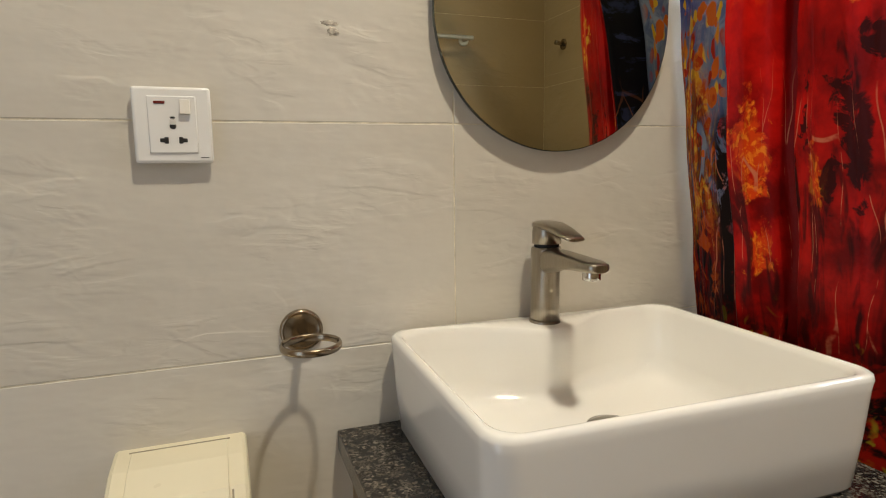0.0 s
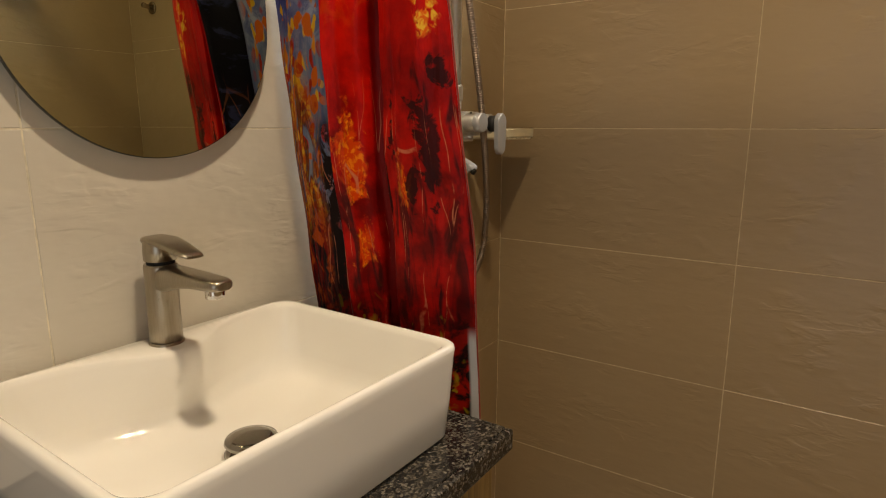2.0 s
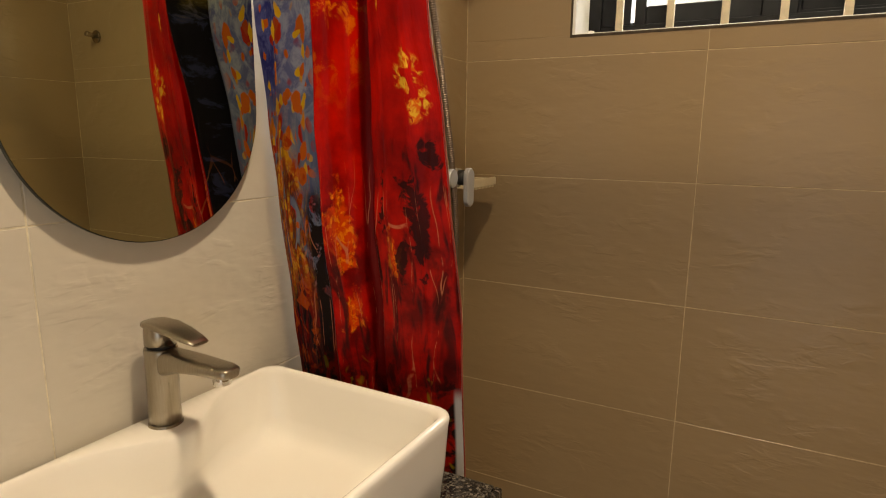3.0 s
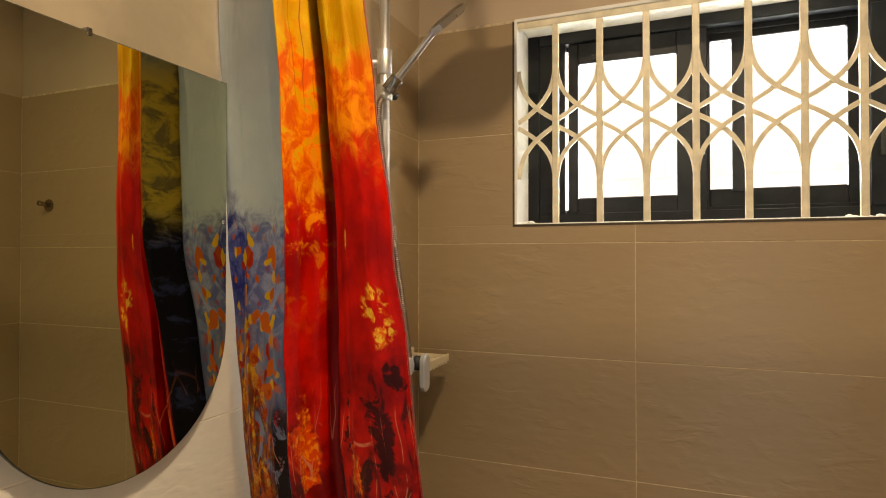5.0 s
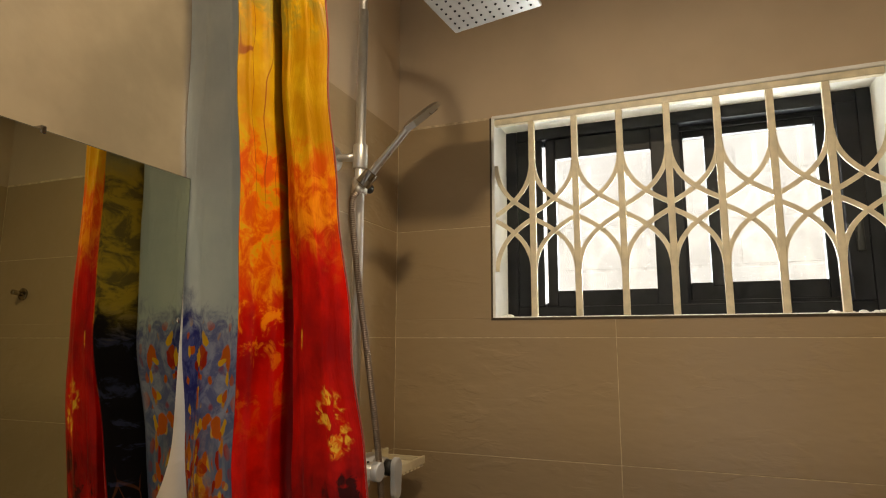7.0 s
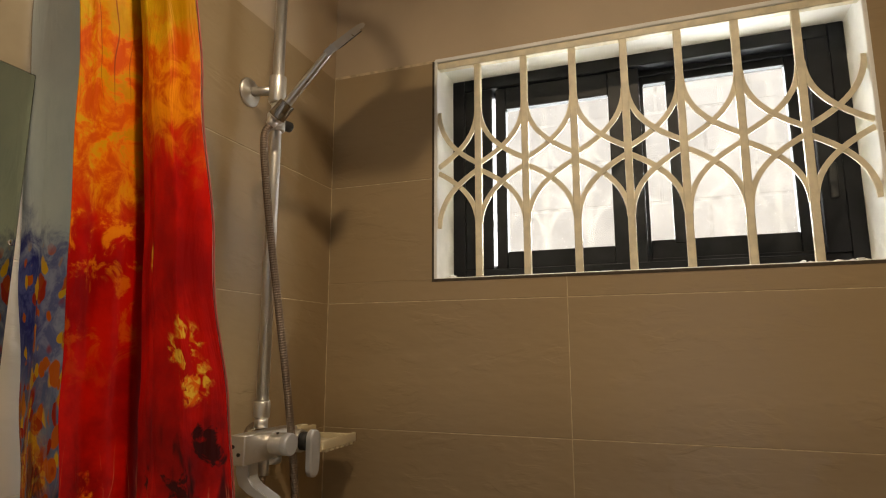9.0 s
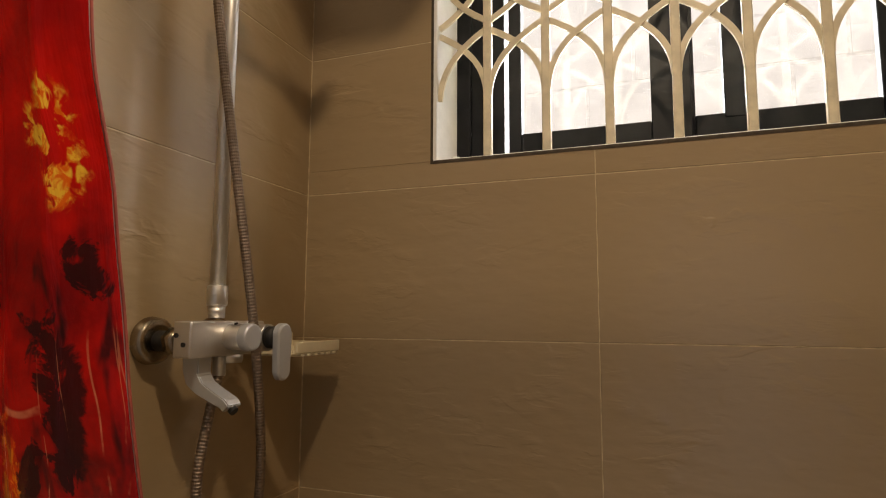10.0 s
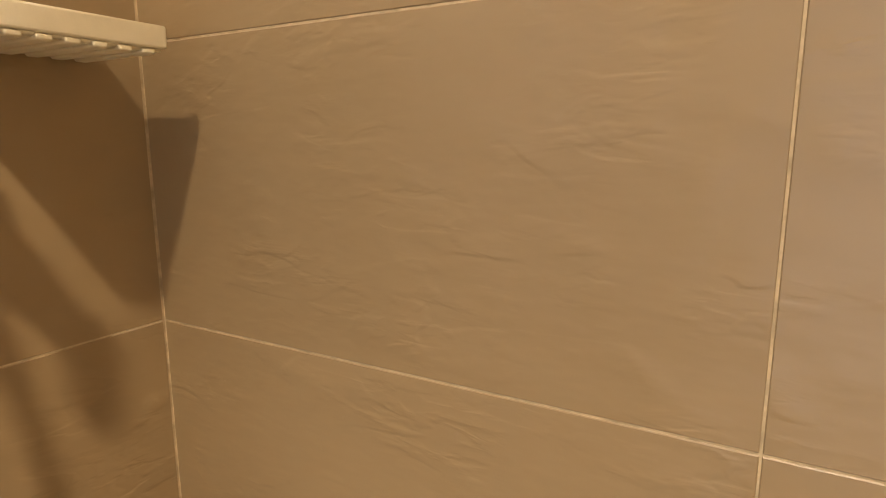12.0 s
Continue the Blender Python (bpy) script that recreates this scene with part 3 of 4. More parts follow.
# ---- outside the window ----
ground = solid("ground", box((-400, -400, -0.3), (400, 400, -0.25)), SOIL, "dry bare soil outside the house", "ground")
yard = thing("yard_wall", (1.75, -0.8, -0.25), "sunlit pale rendered block wall of the yard", "wall")
part("mortar", box((1.7432, -5.0, -0.25), (1.9, 4.0, 3.2)), BLOCKJOINT, yard)
block_mesh = None
for row in range(14):
    for col in range(14):
        y = -3.4 + col * 0.43 + (0.215 if row % 2 else 0)
        z = -0.24 + row * 0.235
        if block_mesh is None:
            blk = part("block", box((1.742, y, z), (1.77, y + 0.42, z + 0.225), 0.004, 1), BLOCKWALL, yard)
            block_mesh, base_y, base_z = blk.data, y, z
        else:
            blk = new("block", block_mesh)
            blk.parent = yard
            blk.location = (0, y - base_y, z - base_z)

# ---- window ----
window = thing("window_1", (0.1, -0.76, za), "black aluminium sliding window, closed, in a white reveal", "window", "", "structure")
FX = 0.122
for nm, lo, hi in (("reveal_lining", (0.0006, ya, zb - 0.008), (0.2, yb, zb + 0.004)), ("reveal_lining", (0.0006, ya, za - 0.004), (0.2, yb, za + 0.004)),
                   ("reveal_lining", (0.0006, ya - 0.004, za), (0.2, ya + 0.008, zb)), ("reveal_lining", (0.0006, yb - 0.008, za), (0.2, yb + 0.004, zb))):
    part(nm, box(lo, hi, 0.003), REVEAL, window, "white painted plaster reveal")
# solid dark strips stand in for the shadow gap round the opening
for lo, hi in (((-0.0012, ya, za - 0.0050), (0.0058, yb + 0.0045, za + 0.0015)), ((-0.0012, yb - 0.0005, za + 0.0020), (0.0058, yb + 0.0045, zb - 0.004))):
    part("edge_shade_strip", box(lo, hi), GAPLINE, window, "dark strip standing in for the shadow gap between tiles and reveal")
oy0, oy1, oz0, oz1 = ya + 0.008, yb - 0.008, za + 0.004, zb - 0.008
fw = 0.032
for lo, hi in (((FX, oy0, oz0), (FX + 0.085, oy0 + fw, oz1)), ((FX, oy1 - fw, oz0), (FX + 0.085, oy1, oz1)),
               ((FX, oy0 + fw, oz0), (FX + 0.085, oy1 - fw, oz0 + fw)), ((FX, oy0 + fw, oz1 - fw), (FX + 0.085, oy1 - fw, oz1))):
    part("outer_frame", box(lo, hi, 0.002, 1), ALU, window)
for y0, y1, in ((oy0 + fw, oy1 - fw),):
    part("guide_rail", box((FX + 0.036, y0, oz0 + fw), (FX + 0.046, y1, oz0 + fw + 0.012), 0.001, 1), ALU, window)
    part("guide_rail", box((FX + 0.036, y0, oz1 - fw - 0.012), (FX + 0.046, y1, oz1 - fw), 0.001, 1), ALU, window)


def sash(x, y0, y1, z0, z1, stile, rail_low, rail_high):
    s = part("sash", box((x, y0, z0), (x + 0.026, y0 + stile[0], z1), 0.002, 1), ALU, window)
    part("stile", box((x, y1 - stile[1], z0), (x + 0.026, y1, z1), 0.002, 1), ALU, s)
    part("rail", box((x + 0.001, y0 + stile[0], z0), (x + 0.025, y1 - stile[1], z0 + rail_low), 0.002, 1), ALU, s)
    part("rail", box((x + 0.001, y0 + stile[0], z1 - rail_high), (x + 0.025, y1 - stile[1], z1), 0.002, 1), ALU, s)
    pane = part("pane", box((x + 0.011, y0 + stile[0] - 0.004, z0 + rail_low - 0.004), (x + 0.015, y1 - stile[1] + 0.004, z1 - rail_high + 0.004)), GLASS, s, "clear window glass")
    pane.visible_shadow = False
    return s


sash(FX + 0.006, -0.771, -0.410, oz0 + 0.02, oz1 - 0.035, (0.074, 0.027), 0.055, 0.058)
outer = sash(FX + 0.050, oy0 + 0.040, -0.735, oz0 + 0.02, oz1 - 0.02, (0.072, 0.044), 0.070, 0.040)
part("mullion", box((FX + 0.049, -0.869, oz0 + 0.08), (FX + 0.077, -0.832, oz1 - 0.06), 0.002, 1), ALU, outer)
part("jamb_plate", box((FX + 0.006, -0.400, oz0 + fw), (FX + 0.05, oy1 - fw, oz1 - fw), 0.002, 1), ALU, window)
part("jamb_plate", box((FX - 0.004, oy0 + fw, oz0 + fw), (FX + 0.03, oy0 + fw + 0.045, oz1 - fw), 0.002, 1), ALU, window)
latch = part("latch", box((FX - 0.012, oy0 + fw + 0.012, 1.70), (FX - 0.004, oy0 + fw + 0.030, 1.78), 0.006, 3), BLACK, window)

grille = thing("window_grille", (0.02, -0.76, za), "cream painted steel burglar-proof grille of bars and crossed arcs", "window grille")
GX, STEP = 0.012, 0.1152
ys = [-0.397 - STEP * i for i in range(7)]
part("top_rail", box((GX - 0.008, ya + 0.008, zb - 0.026), (GX + 0.010, yb - 0.008, zb - 0.008), 0.002, 1), GRILLE, grille)
for y in ys:
    part("bar", box((GX - 0.007, y - 0.0083, za + 0.004), (GX + 0.007, y + 0.0083, zb - 0.024), 0.0022, 2), GRILLE, grille)


def bezier(p0, p1, p2, p3, n=14):
    out = []
    for k in range(n + 1):
        t = k / n
        out.append(tuple(a * (1 - t) ** 3 + 3 * b * t * (1 - t) ** 2 + 3 * c * t * t * (1 - t) + d * t ** 3 for a, b, c, d in zip(p0, p1, p2, p3)))
    return out


def flat_arc(pts, half, x0, x1):
    """A flat strip in the plane of the window along (y, z) points."""
    bm = bmesh.new()
    loops = []
    for i, (y, z) in enumerate(pts):
        ay, az = pts[max(i - 1, 0)]
        by, bz = pts[min(i + 1, len(pts) - 1)]
        n = Vector((0, -(bz - az), by - ay)).normalized() * half
        loops.append([Vector((x0, y, z)) + n, Vector((x1, y, z)) + n, Vector((x1, y, z)) - n, Vector((x0, y, z)) - n])
    return loft(loops, bm, smoothed=False)


edges_y = [yb - 0.008] + ys + [ya + 0.008]
ZC, REACH = 1.822, 0.147
for a, b in zip(edges_y, edges_y[1:]):
    for s0, s1 in ((a, b), (b, a)):
        w = s1 - s0
        for sz, deep in ((1, 0.0), (-1, 0.004)):
            if w > 0:
                deep = deep + 0.0085
            line = bezier((s0 + w * 0.03, ZC + sz * REACH), (s0 + w * 0.05, ZC + sz * 0.084), (s0 + w * 0.38, ZC + sz * 0.044), (s1, ZC + sz * 0.007))
            part("arc", flat_arc(line, 0.0058, GX - 0.006 + deep * 0.5, GX - 0.001 + deep * 0.5), GRILLE, grille)


# ---- vanity ----
CT = 0.785
vanity = thing("vanity_cabinet", (-1.04, -0.2, 0), "varnished yellow-brown wooden vanity cabinet under the granite top", "cabinet")
part("body", box((-1.302, -0.394, 0.08), (-0.769, -0.002, CT - 0.03), 0.002, 1), WOOD, vanity)
part("plinth", box((-1.30, -0.37, 0.0), (-0.79, -0.02, 0.08)), WOOD, vanity)
for x0, x1 in ((-1.297, -1.040), (-1.034, -0.788)):
    part("door", box((x0, -0.414, 0.09), (x1, -0.3945, CT - 0.036), 0.003, 2), WOOD, vanity)
part("corner_strip", box((-0.786, -0.408, 0.08), (-0.767, -0.3945, CT - 0.032), 0.003, 2), WOOD, vanity)
counter = thing("countertop", (-1.045, -0.22, CT - 0.029), "dark speckled polished granite vanity top", "countertop")
part("slab", box((-1.320, -0.418, CT - 0.029), (-0.750, -0.001, CT), 0.0015, 1), GRANITE, counter)
part("front_edge", box((-1.320, -0.431, CT - 0.031), (-0.750, -0.4182, CT), 0.003, 2), GRANITE, counter, "rounded granite front edge")

# ---- basin ----
BX, BY = -1.019, -0.191
HX, HY, RIM = 0.229, 0.181, 0.919
TX, TY, TZ = -1.023, -0.046, RIM - 0.007
basin = thing("wash_basin", (BX, BY, CT), "white glazed rectangular countertop basin with rounded corners", "basin")


def basin_shell():
    outer = [(0.217, 0.169, 0.034, CT), (0.2215, 0.1735, 0.034, CT + 0.007), (0.2255, 0.1775, 0.033, CT + 0.06), (HX - 0.001, HY - 0.001, 0.031, RIM - 0.018), (HX, HY, 0.030, RIM - 0.007),
             (HX - 0.0015, HY - 0.0015, 0.029, RIM - 0.002), (HX - 0.005, HY - 0.005, 0.027, RIM)]
    inner = [(0.220, 0.172, 0.030, RIM), (0.2165, 0.169, 0.032, RIM - 0.002), (0.214, 0.166, 0.034, RIM - 0.008), (0.210, 0.162, 0.037, RIM - 0.03), (0.202, 0.155, 0.042, RIM - 0.075),
             (0.194, 0.147, 0.048, RIM - 0.094), (0.175, 0.128, 0.055, RIM - 0.104), (0.10, 0.07, 0.05, RIM - 0.109), (0.03, 0.03, 0.029, RIM - 0.112)]
    per = 10
    loops = []
    for hx, hy, r, z in outer:
        loops.append(rounded(BX, BY, hx, hy, r, z, per, 28))
    for hx, hy, r, z in inner:
        loop = rounded(BX, BY, hx, hy, min(r, hx, hy), z, per, 28)
        # the back wall swells forward to carry the tap
        for p in loop:
            if p.y > BY and z > RIM - 0.107:
                fade = max(0.0, min(1.0, (p.y - BY) / hy)) ** 6
                p.y -= fade * 0.066 * math.exp(-((p.x - TX) / 0.085) ** 2) * (1 - ((RIM - z) / 0.115) ** 2 * 0.75)
        loops.append(loop)
    return smooth(loft(loops, caps=(True, True)))


bm = basin_shell()
pivot = Matrix.Translation((-0.79, -0.015, 0))
bm.transform(Matrix.Translation((0, -0.004, 0)) @ pivot @ Matrix.Rotation(radians(-1.2), 4, "Z") @ pivot.inverted())
shell = part("shell", bm, CERAMIC, basin)
DR = (BX - 0.004, BY - 0.02)
waste = part("waste", lathe([(0.030, 0.0), (0.033, 0.002), (0.033, 0.005), (0.029, 0.007), (0.012, 0.007)], (*DR, RIM - 0.1115), n=32), DARK_CHROME, basin, "dark chrome push waste")
part("plug", lathe([(0.010, 0.006), (0.010, 0.014), (0.031, 0.016), (0.0325, 0.019), (0.031, 0.0225), (0.022, 0.025), (0.010, 0.026), (0.001, 0.0262)], (*DR, RIM - 0.1115), n=36), DARK_CHROME, waste)

# ---- tap ----
tap = thing("basin_tap", (TX, TY, TZ), "brushed nickel single-lever basin mixer tap", "tap")
part("base_ring", lathe([(0.0215, 0.0), (0.0225, 0.0060), (0.0225, 0.0090), (0.0214, 0.0104)], (TX, TY, TZ)), BRUSHED, tap)


def tap_body():
    loops = []
    for z, hx, hy, cy in ((0.004, 0.0212, 0.0215, 0), (0.03, 0.0206, 0.0208, 0), (0.06, 0.0204, 0.0206, 0), (0.082, 0.0205, 0.0212, -0.001), (0.096, 0.0208, 0.0222, -0.002), (0.112, 0.0210, 0.0222, -0.002), (0.116, 0.0200, 0.0212, -0.002)):
        loops.append([Vector((TX + hx * math.cos(a), TY + cy + hy * math.sin(a), TZ + z)) for a in (2 * math.pi * k / 28 for k in range(28))])
    return loft(loops)


part("column", tap_body(), BRUSHED, tap)
# spout: flat rounded bar that thins towards the tip
loops = []
for d, z, hw, hh in ((-0.004, 0.094, 0.010, 0.012), (0.010, 0.096, 0.0165, 0.0175), (0.024, 0.099, 0.0180, 0.0168), (0.045, 0.1025, 0.0185, 0.0125), (0.085, 0.1045, 0.0185, 0.0090), (0.118, 0.1045, 0.0180, 0.0074), (0.130, 0.1042, 0.0145, 0.0066), (0.135, 0.104, 0.008, 0.005)):
    loop = []
    for k in range(24):
        a = 2 * math.pi * k / 24
        c, s = math.cos(a), math.sin(a)
        loop.append(Vector((TX + hw * math.copysign(abs(c) ** 0.6, c), TY - d, TZ + z + hh * math.copysign(abs(s) ** 0.6, s))))
    loops.append(loop)
part("spout", loft(loops), BRUSHED, tap)
part("aerator", rod((TX, TY - 0.114, TZ + 0.099), (TX, TY - 0.114, TZ + 0.087), 0.0115, bevel=0.001), CHROME, tap, "chrome aerator ring")
part("cartridge_collar", rod((TX, TY - 0.003, TZ + 0.115), (TX, TY - 0.003, TZ + 0.121), 0.0175), BLACK, tap, "dark gap under the lever")
lever = part("lever_hub", lathe([(0.017, 0.120), (0.0205, 0.121), (0.0205, 0.136), (0.0195, 0.146), (0.016, 0.149), (0.004, 0.150)], (TX, TY - 0.003, TZ), n=28), BRUSHED, tap)
loops = []
for d, z, hw, hh in ((-0.018, 0.1455, 0.013, 0.005), (-0.005, 0.147, 0.0185, 0.0055), (0.02, 0.1465, 0.0195, 0.0055), (0.045, 0.142, 0.018, 0.0045), (0.068, 0.1365, 0.0155, 0.0030), (0.080, 0.1335, 0.012, 0.0018)):
    loop = []
    for k in range(20):
        a = 2 * math.pi * k / 20
        c, s = math.cos(a), math.sin(a)
        loop.append(Vector((TX + hw * math.copysign(abs(c) ** 0.6, c), TY - d, TZ + z + hh * math.copysign(abs(s) ** 0.7, s))))
    loops.append(loop)
part("lever_blade", loft(loops), BRUSHED, lever)

# ---- mirror ----
MX, MR, MZ, MT = -0.987, 0.189, 1.350, 1.750


def mirror_outline(inset, y):
    r = MR - inset
    pts = [Vector((MX + r, y, MT - inset)), Vector((MX - r, y, MT - inset))]
    for k in range(49):
        a = math.pi + math.pi * k / 48
        pts.append(Vector((MX + r * math.cos(a), y, MZ + r * math.sin(a))))
    return pts


mirror = thing("wall_mirror", (MX, -0.01, MZ), "frameless mirror with a round lower end, screwed to the wall", "mirror")
part("edge", loft([mirror_outline(0.0, -0.0108), mirror_outline(0.0, -0.0158)], smoothed=False), MIRROR_EDGE, mirror, "dark ground glass edge")
part("glass", loft([mirror_outline(0.0012, -0.0159), mirror_outline(0.0012, -0.0166)], smoothed=False), MIRROR, mirror)
part("backing", loft([mirror_outline(0.012, -0.001), mirror_outline(0.012, -0.0108)], smoothed=False), PLASTIC_DIM, mirror)
for sx, sz in ((MX + MR - 0.006, 1.520), (MX - MR + 0.006, 1.520)):
    part("screw", lathe([(0.0045, 0.0), (0.0045, -0.001), (0.003, -0.0022), (0.0005, -0.0026)], (sx, -0.0165, sz), "y", 16), CHROME, mirror)
part("clip", box((-1.048, -0.0182, MT - 0.0055), (-1.040, -0.001, MT + 0.0055), 0.002, 2), DARK_CHROME, mirror, "small tarnished mirror clip")

# ---- socket ----
sock = thing("wall_socket", (-1.497, 0, 1.194), "white square switched socket outlet with a red lamp", "socket")
sx0, sx1, sz0, sz1 = -1.5395, -1.4550, 1.150, 1.2375
part("back_box", box((sx0 + 0.003, -0.006, sz0 + 0.003), (sx1 - 0.003, 0.0, sz1 - 0.003), 0.001, 1), PLASTIC_DIM, sock)
plate = part("plate", box((sx0, -0.014, sz0), (sx1, -0.006, sz1), 0.004, 3), PLASTIC, sock)
cx, cz = (sx0 + sx1) / 2, (sz0 + sz1) / 2
part("centre_plate", box((cx - 0.026, -0.0158, cz - 0.032), (cx + 0.026, -0.013, cz + 0.033), 0.0012, 2), PLASTIC, sock)
part("lamp_lens", box((cx - 0.019, -0.0168, cz + 0.024), (cx - 0.007, -0.015, cz + 0.0272), 0.0006, 1), NEON, sock, "dark red indicator lens")
part("rocker", loft([[Vector((cx + 0.008, -0.0150, cz + 0.0115)), Vector((cx + 0.0195, -0.0150, cz + 0.0115)), Vector((cx + 0.0195, -0.0150, cz + 0.0295)), Vector((cx + 0.008, -0.0150, cz + 0.0295))],
                     [Vector((cx + 0.0085, -0.0205, cz + 0.013)), Vector((cx + 0.019, -0.0205, cz + 0.013)), Vector((cx + 0.019, -0.0168, cz + 0.029)), Vector((cx + 0.0085, -0.0168, cz + 0.029))]], smoothed=False), PLASTIC_DIM, sock, "cream rocker switch")
part("earth_slot", rod((cx, -0.0162, cz - 0.0010), (cx, -0.0150, cz - 0.0010), 0.0036), BLACK, sock)
part("earth_shutter", box((cx - 0.0032, -0.0166, cz + 0.000), (cx + 0.0032, -0.0150, cz + 0.0068), 0.001, 1), PLASTIC_DIM, sock)
part("earth_slot", box((cx - 0.0030, -0.0163, cz + 0.0070), (cx + 0.0030, -0.0150, cz + 0.0100), 0.001, 1), BLACK, sock)
for s in (-1, 1):
    bm = box((cx + s * 0.0105 - 0.0042, -0.0163, cz - 0.0195), (cx + s * 0.0105 + 0.0042, -0.0150, cz - 0.0150), 0.0005, 1)
    box((cx + s * 0.0078 - 0.0022, -0.01635, cz - 0.0210), (cx + s * 0.0078 + 0.0022, -0.0150, cz - 0.0135), 0.0005, 1, bm)
    part("pin_slot", bm, BLACK, sock)
part("maker_mark", box((cx + 0.028, -0.0143, cz - 0.0375), (cx + 0.037, -0.0138, cz - 0.0367)), BLACK, sock)

# ---- ring holder ----
holder = thing("tumbler_holder", (-1.362, 0, 0.932), "aged nickel ring holder on a round wall rose", "holder")
part("rose", lathe([(0.0275, 0.0), (0.0280, -0.003), (0.0275, -0.008), (0.0235, -0.0105), (0.0220, -0.0090), (0.010, -0.0085), (0.002, -0.0085)], (-1.362, 0, 0.932), "y", 36), BRONZE, holder)
part("stem", tube(spline([(-1.362, -0.006, 0.932), (-1.362, -0.025, 0.932), (-1.361, -0.046, 0.931)]), 0.0058), BRONZE, holder)
prof = [(0.0335, -0.0045), (0.0352, -0.0045), (0.0368, -0.002), (0.0368, 0.002), (0.0352, 0.0045), (0.0335, 0.0045), (0.0325, 0.002), (0.0325, -0.002), (0.0335, -0.0045)]
part("ring", smooth(lathe(prof, (-1.360, -0.081, 0.933), "z", 48, caps=(False, False))), BRONZE, holder)

# ---- paper holder ----
PX0, PX1, PZ = -1.592, -1.438, 0.803
paper = thing("paper_holder", ((PX0 + PX1) / 2, 0, 0.68), "ivory plastic toilet paper holder with a lid, on the wall", "paper holder")


def paper_profile(x, inset):
    pts = [(0.0, 0.665 + inset), (-0.108 + inset, 0.665 + inset), (-0.114 + inset, 0.69), (-0.114 + inset, 0.752), (-0.110 + inset, 0.770 - inset * 0.5), (-0.098 + inset, 0.783 - inset), (-0.05, PZ - 0.004 - inset), (0.0, PZ - inset)]
    return [Vector((x, y, z)) for y, z in pts]


part("body", loft([paper_profile(PX0, 0.006), paper_profile(PX0 + 0.002, 0.002), paper_profile(PX0 + 0.006, 0.0), paper_profile(PX1 - 0.006, 0.0), paper_profile(PX1 - 0.002, 0.002), paper_profile(PX1, 0.006)], smoothed=False), IVORY, paper)


def lid_profile(x, out):
    pts = [(-0.012, PZ - 0.002), (-0.05, PZ - 0.006), (-0.098, 0.781), (-0.110, 0.769), (-0.1145, 0.752), (-0.1145, 0.742)]
    up = [Vector((x, y - out, z + out)) for y, z in pts]
    return up + [Vector((x, y + 0.003, z - 0.004)) for y, z in reversed(pts)]


lid = part("lid", loft([lid_profile(PX0 + 0.020, 0.0), lid_profile(PX0 + 0.022, 0.0028), lid_profile(PX1 - 0.024, 0.0028), lid_profile(PX1 - 0.022, 0.0)], smoothed=False), IVORY, paper)
for x in (PX0 + 0.0165, PX1 - 0.0205):
    part("lid_seam", loft([[v + Vector((0, -0.0009, 0.0009)) for v in lid_profile(x, 0.0)], [v + Vector((0.0022, -0.0009, 0.0009)) for v in lid_profile(x, 0.0)]], smoothed=False), SEAM, paper, "narrow shadow gap beside the lid")
part("lid_seam", box((PX0 + 0.0185, -0.0115, PZ - 0.004), (PX1 - 0.0205, -0.0092, PZ - 0.0002)), SEAM, paper)
part("opening", box((PX1 - 0.07, -0.1148, 0.70), (PX1 - 0.025, -0.112, 0.738), 0.001, 1), BLACK, paper, "dark slot where the paper comes out")

# ---- wall patch above the mirror ----
bm = box((-1.33, -0.004, MT + 0.004), (-1.146, 0.006, 2.05))
bmesh.ops.subdivide_edges(bm, edges=bm.edges, cuts=14, use_grid_fill=True)
for v in bm.verts:
    k = noise.noise(v.co * 60)
    v.co.x += 0.004 * noise.noise(v.co * 45)
    v.co.y -= 0.004 * abs(k)
patch = solid("wall_patch", bm, MORTAR, "dark patch of bare broken mortar in the wall", "wall damage")

for x, z, w, h in ((-1.309, 1.323, 0.011, 0.003), (-1.305, 1.313, 0.007, 0.005)):
    bm = bmesh.new()
    bmesh.ops.create_icosphere(bm, subdivisions=3, radius=1.0)
    for v in bm.verts:
        k = 1 + 0.5 * noise.noise(v.co * 2.3 + Vector((x * 90, 0, 0)))
        v.co = Vector((x + v.co.x * w * k, v.co.y * 0.0004, z + v.co.z * h * k))
    solid("cement_smear", smooth(bm), SMEAR, "small dry cement smear on the wall tile", "stain")

# ---- curtain ----
SK = [(0.0, -0.003), (0.06, -0.004), (0.15, -0.008), (0.24, -0.008), (0.30, -0.003), (0.335, 0.006), (0.36, -0.012), (0.40, -0.050), (0.425, -0.056), (0.48, -0.042), (0.56, -0.012), (0.62, 0.016), (0.655, 0.030), (0.685, 0.008), (0.71, -0.012), (0.78, -0.014), (0.88, -0.010), (0.95, -0.003), (1.0, 0.004)]
YK = [(0.0, 0.0), (0.10, 0.12), (0.24, 0.33), (0.30, 0.41), (0.335, 0.435), (0.36, 0.46), (0.40, 0.505), (0.425, 0.52), (0.50, 0.575), (0.60, 0.64), (0.65, 0.69), (0.70, 0.715), (0.80, 0.78), (0.90, 0.89), (1.0, 1.0)]


def along(keys, v):
    for (a, p), (b, q) in zip(keys, keys[1:]):
        if v <= b:
            t = (v - a) / (b - a)
            t = t * t * (3 - 2 * t) * 0.6 + t * 0.4
            return p + (q - p) * t
    return keys[-1][1]


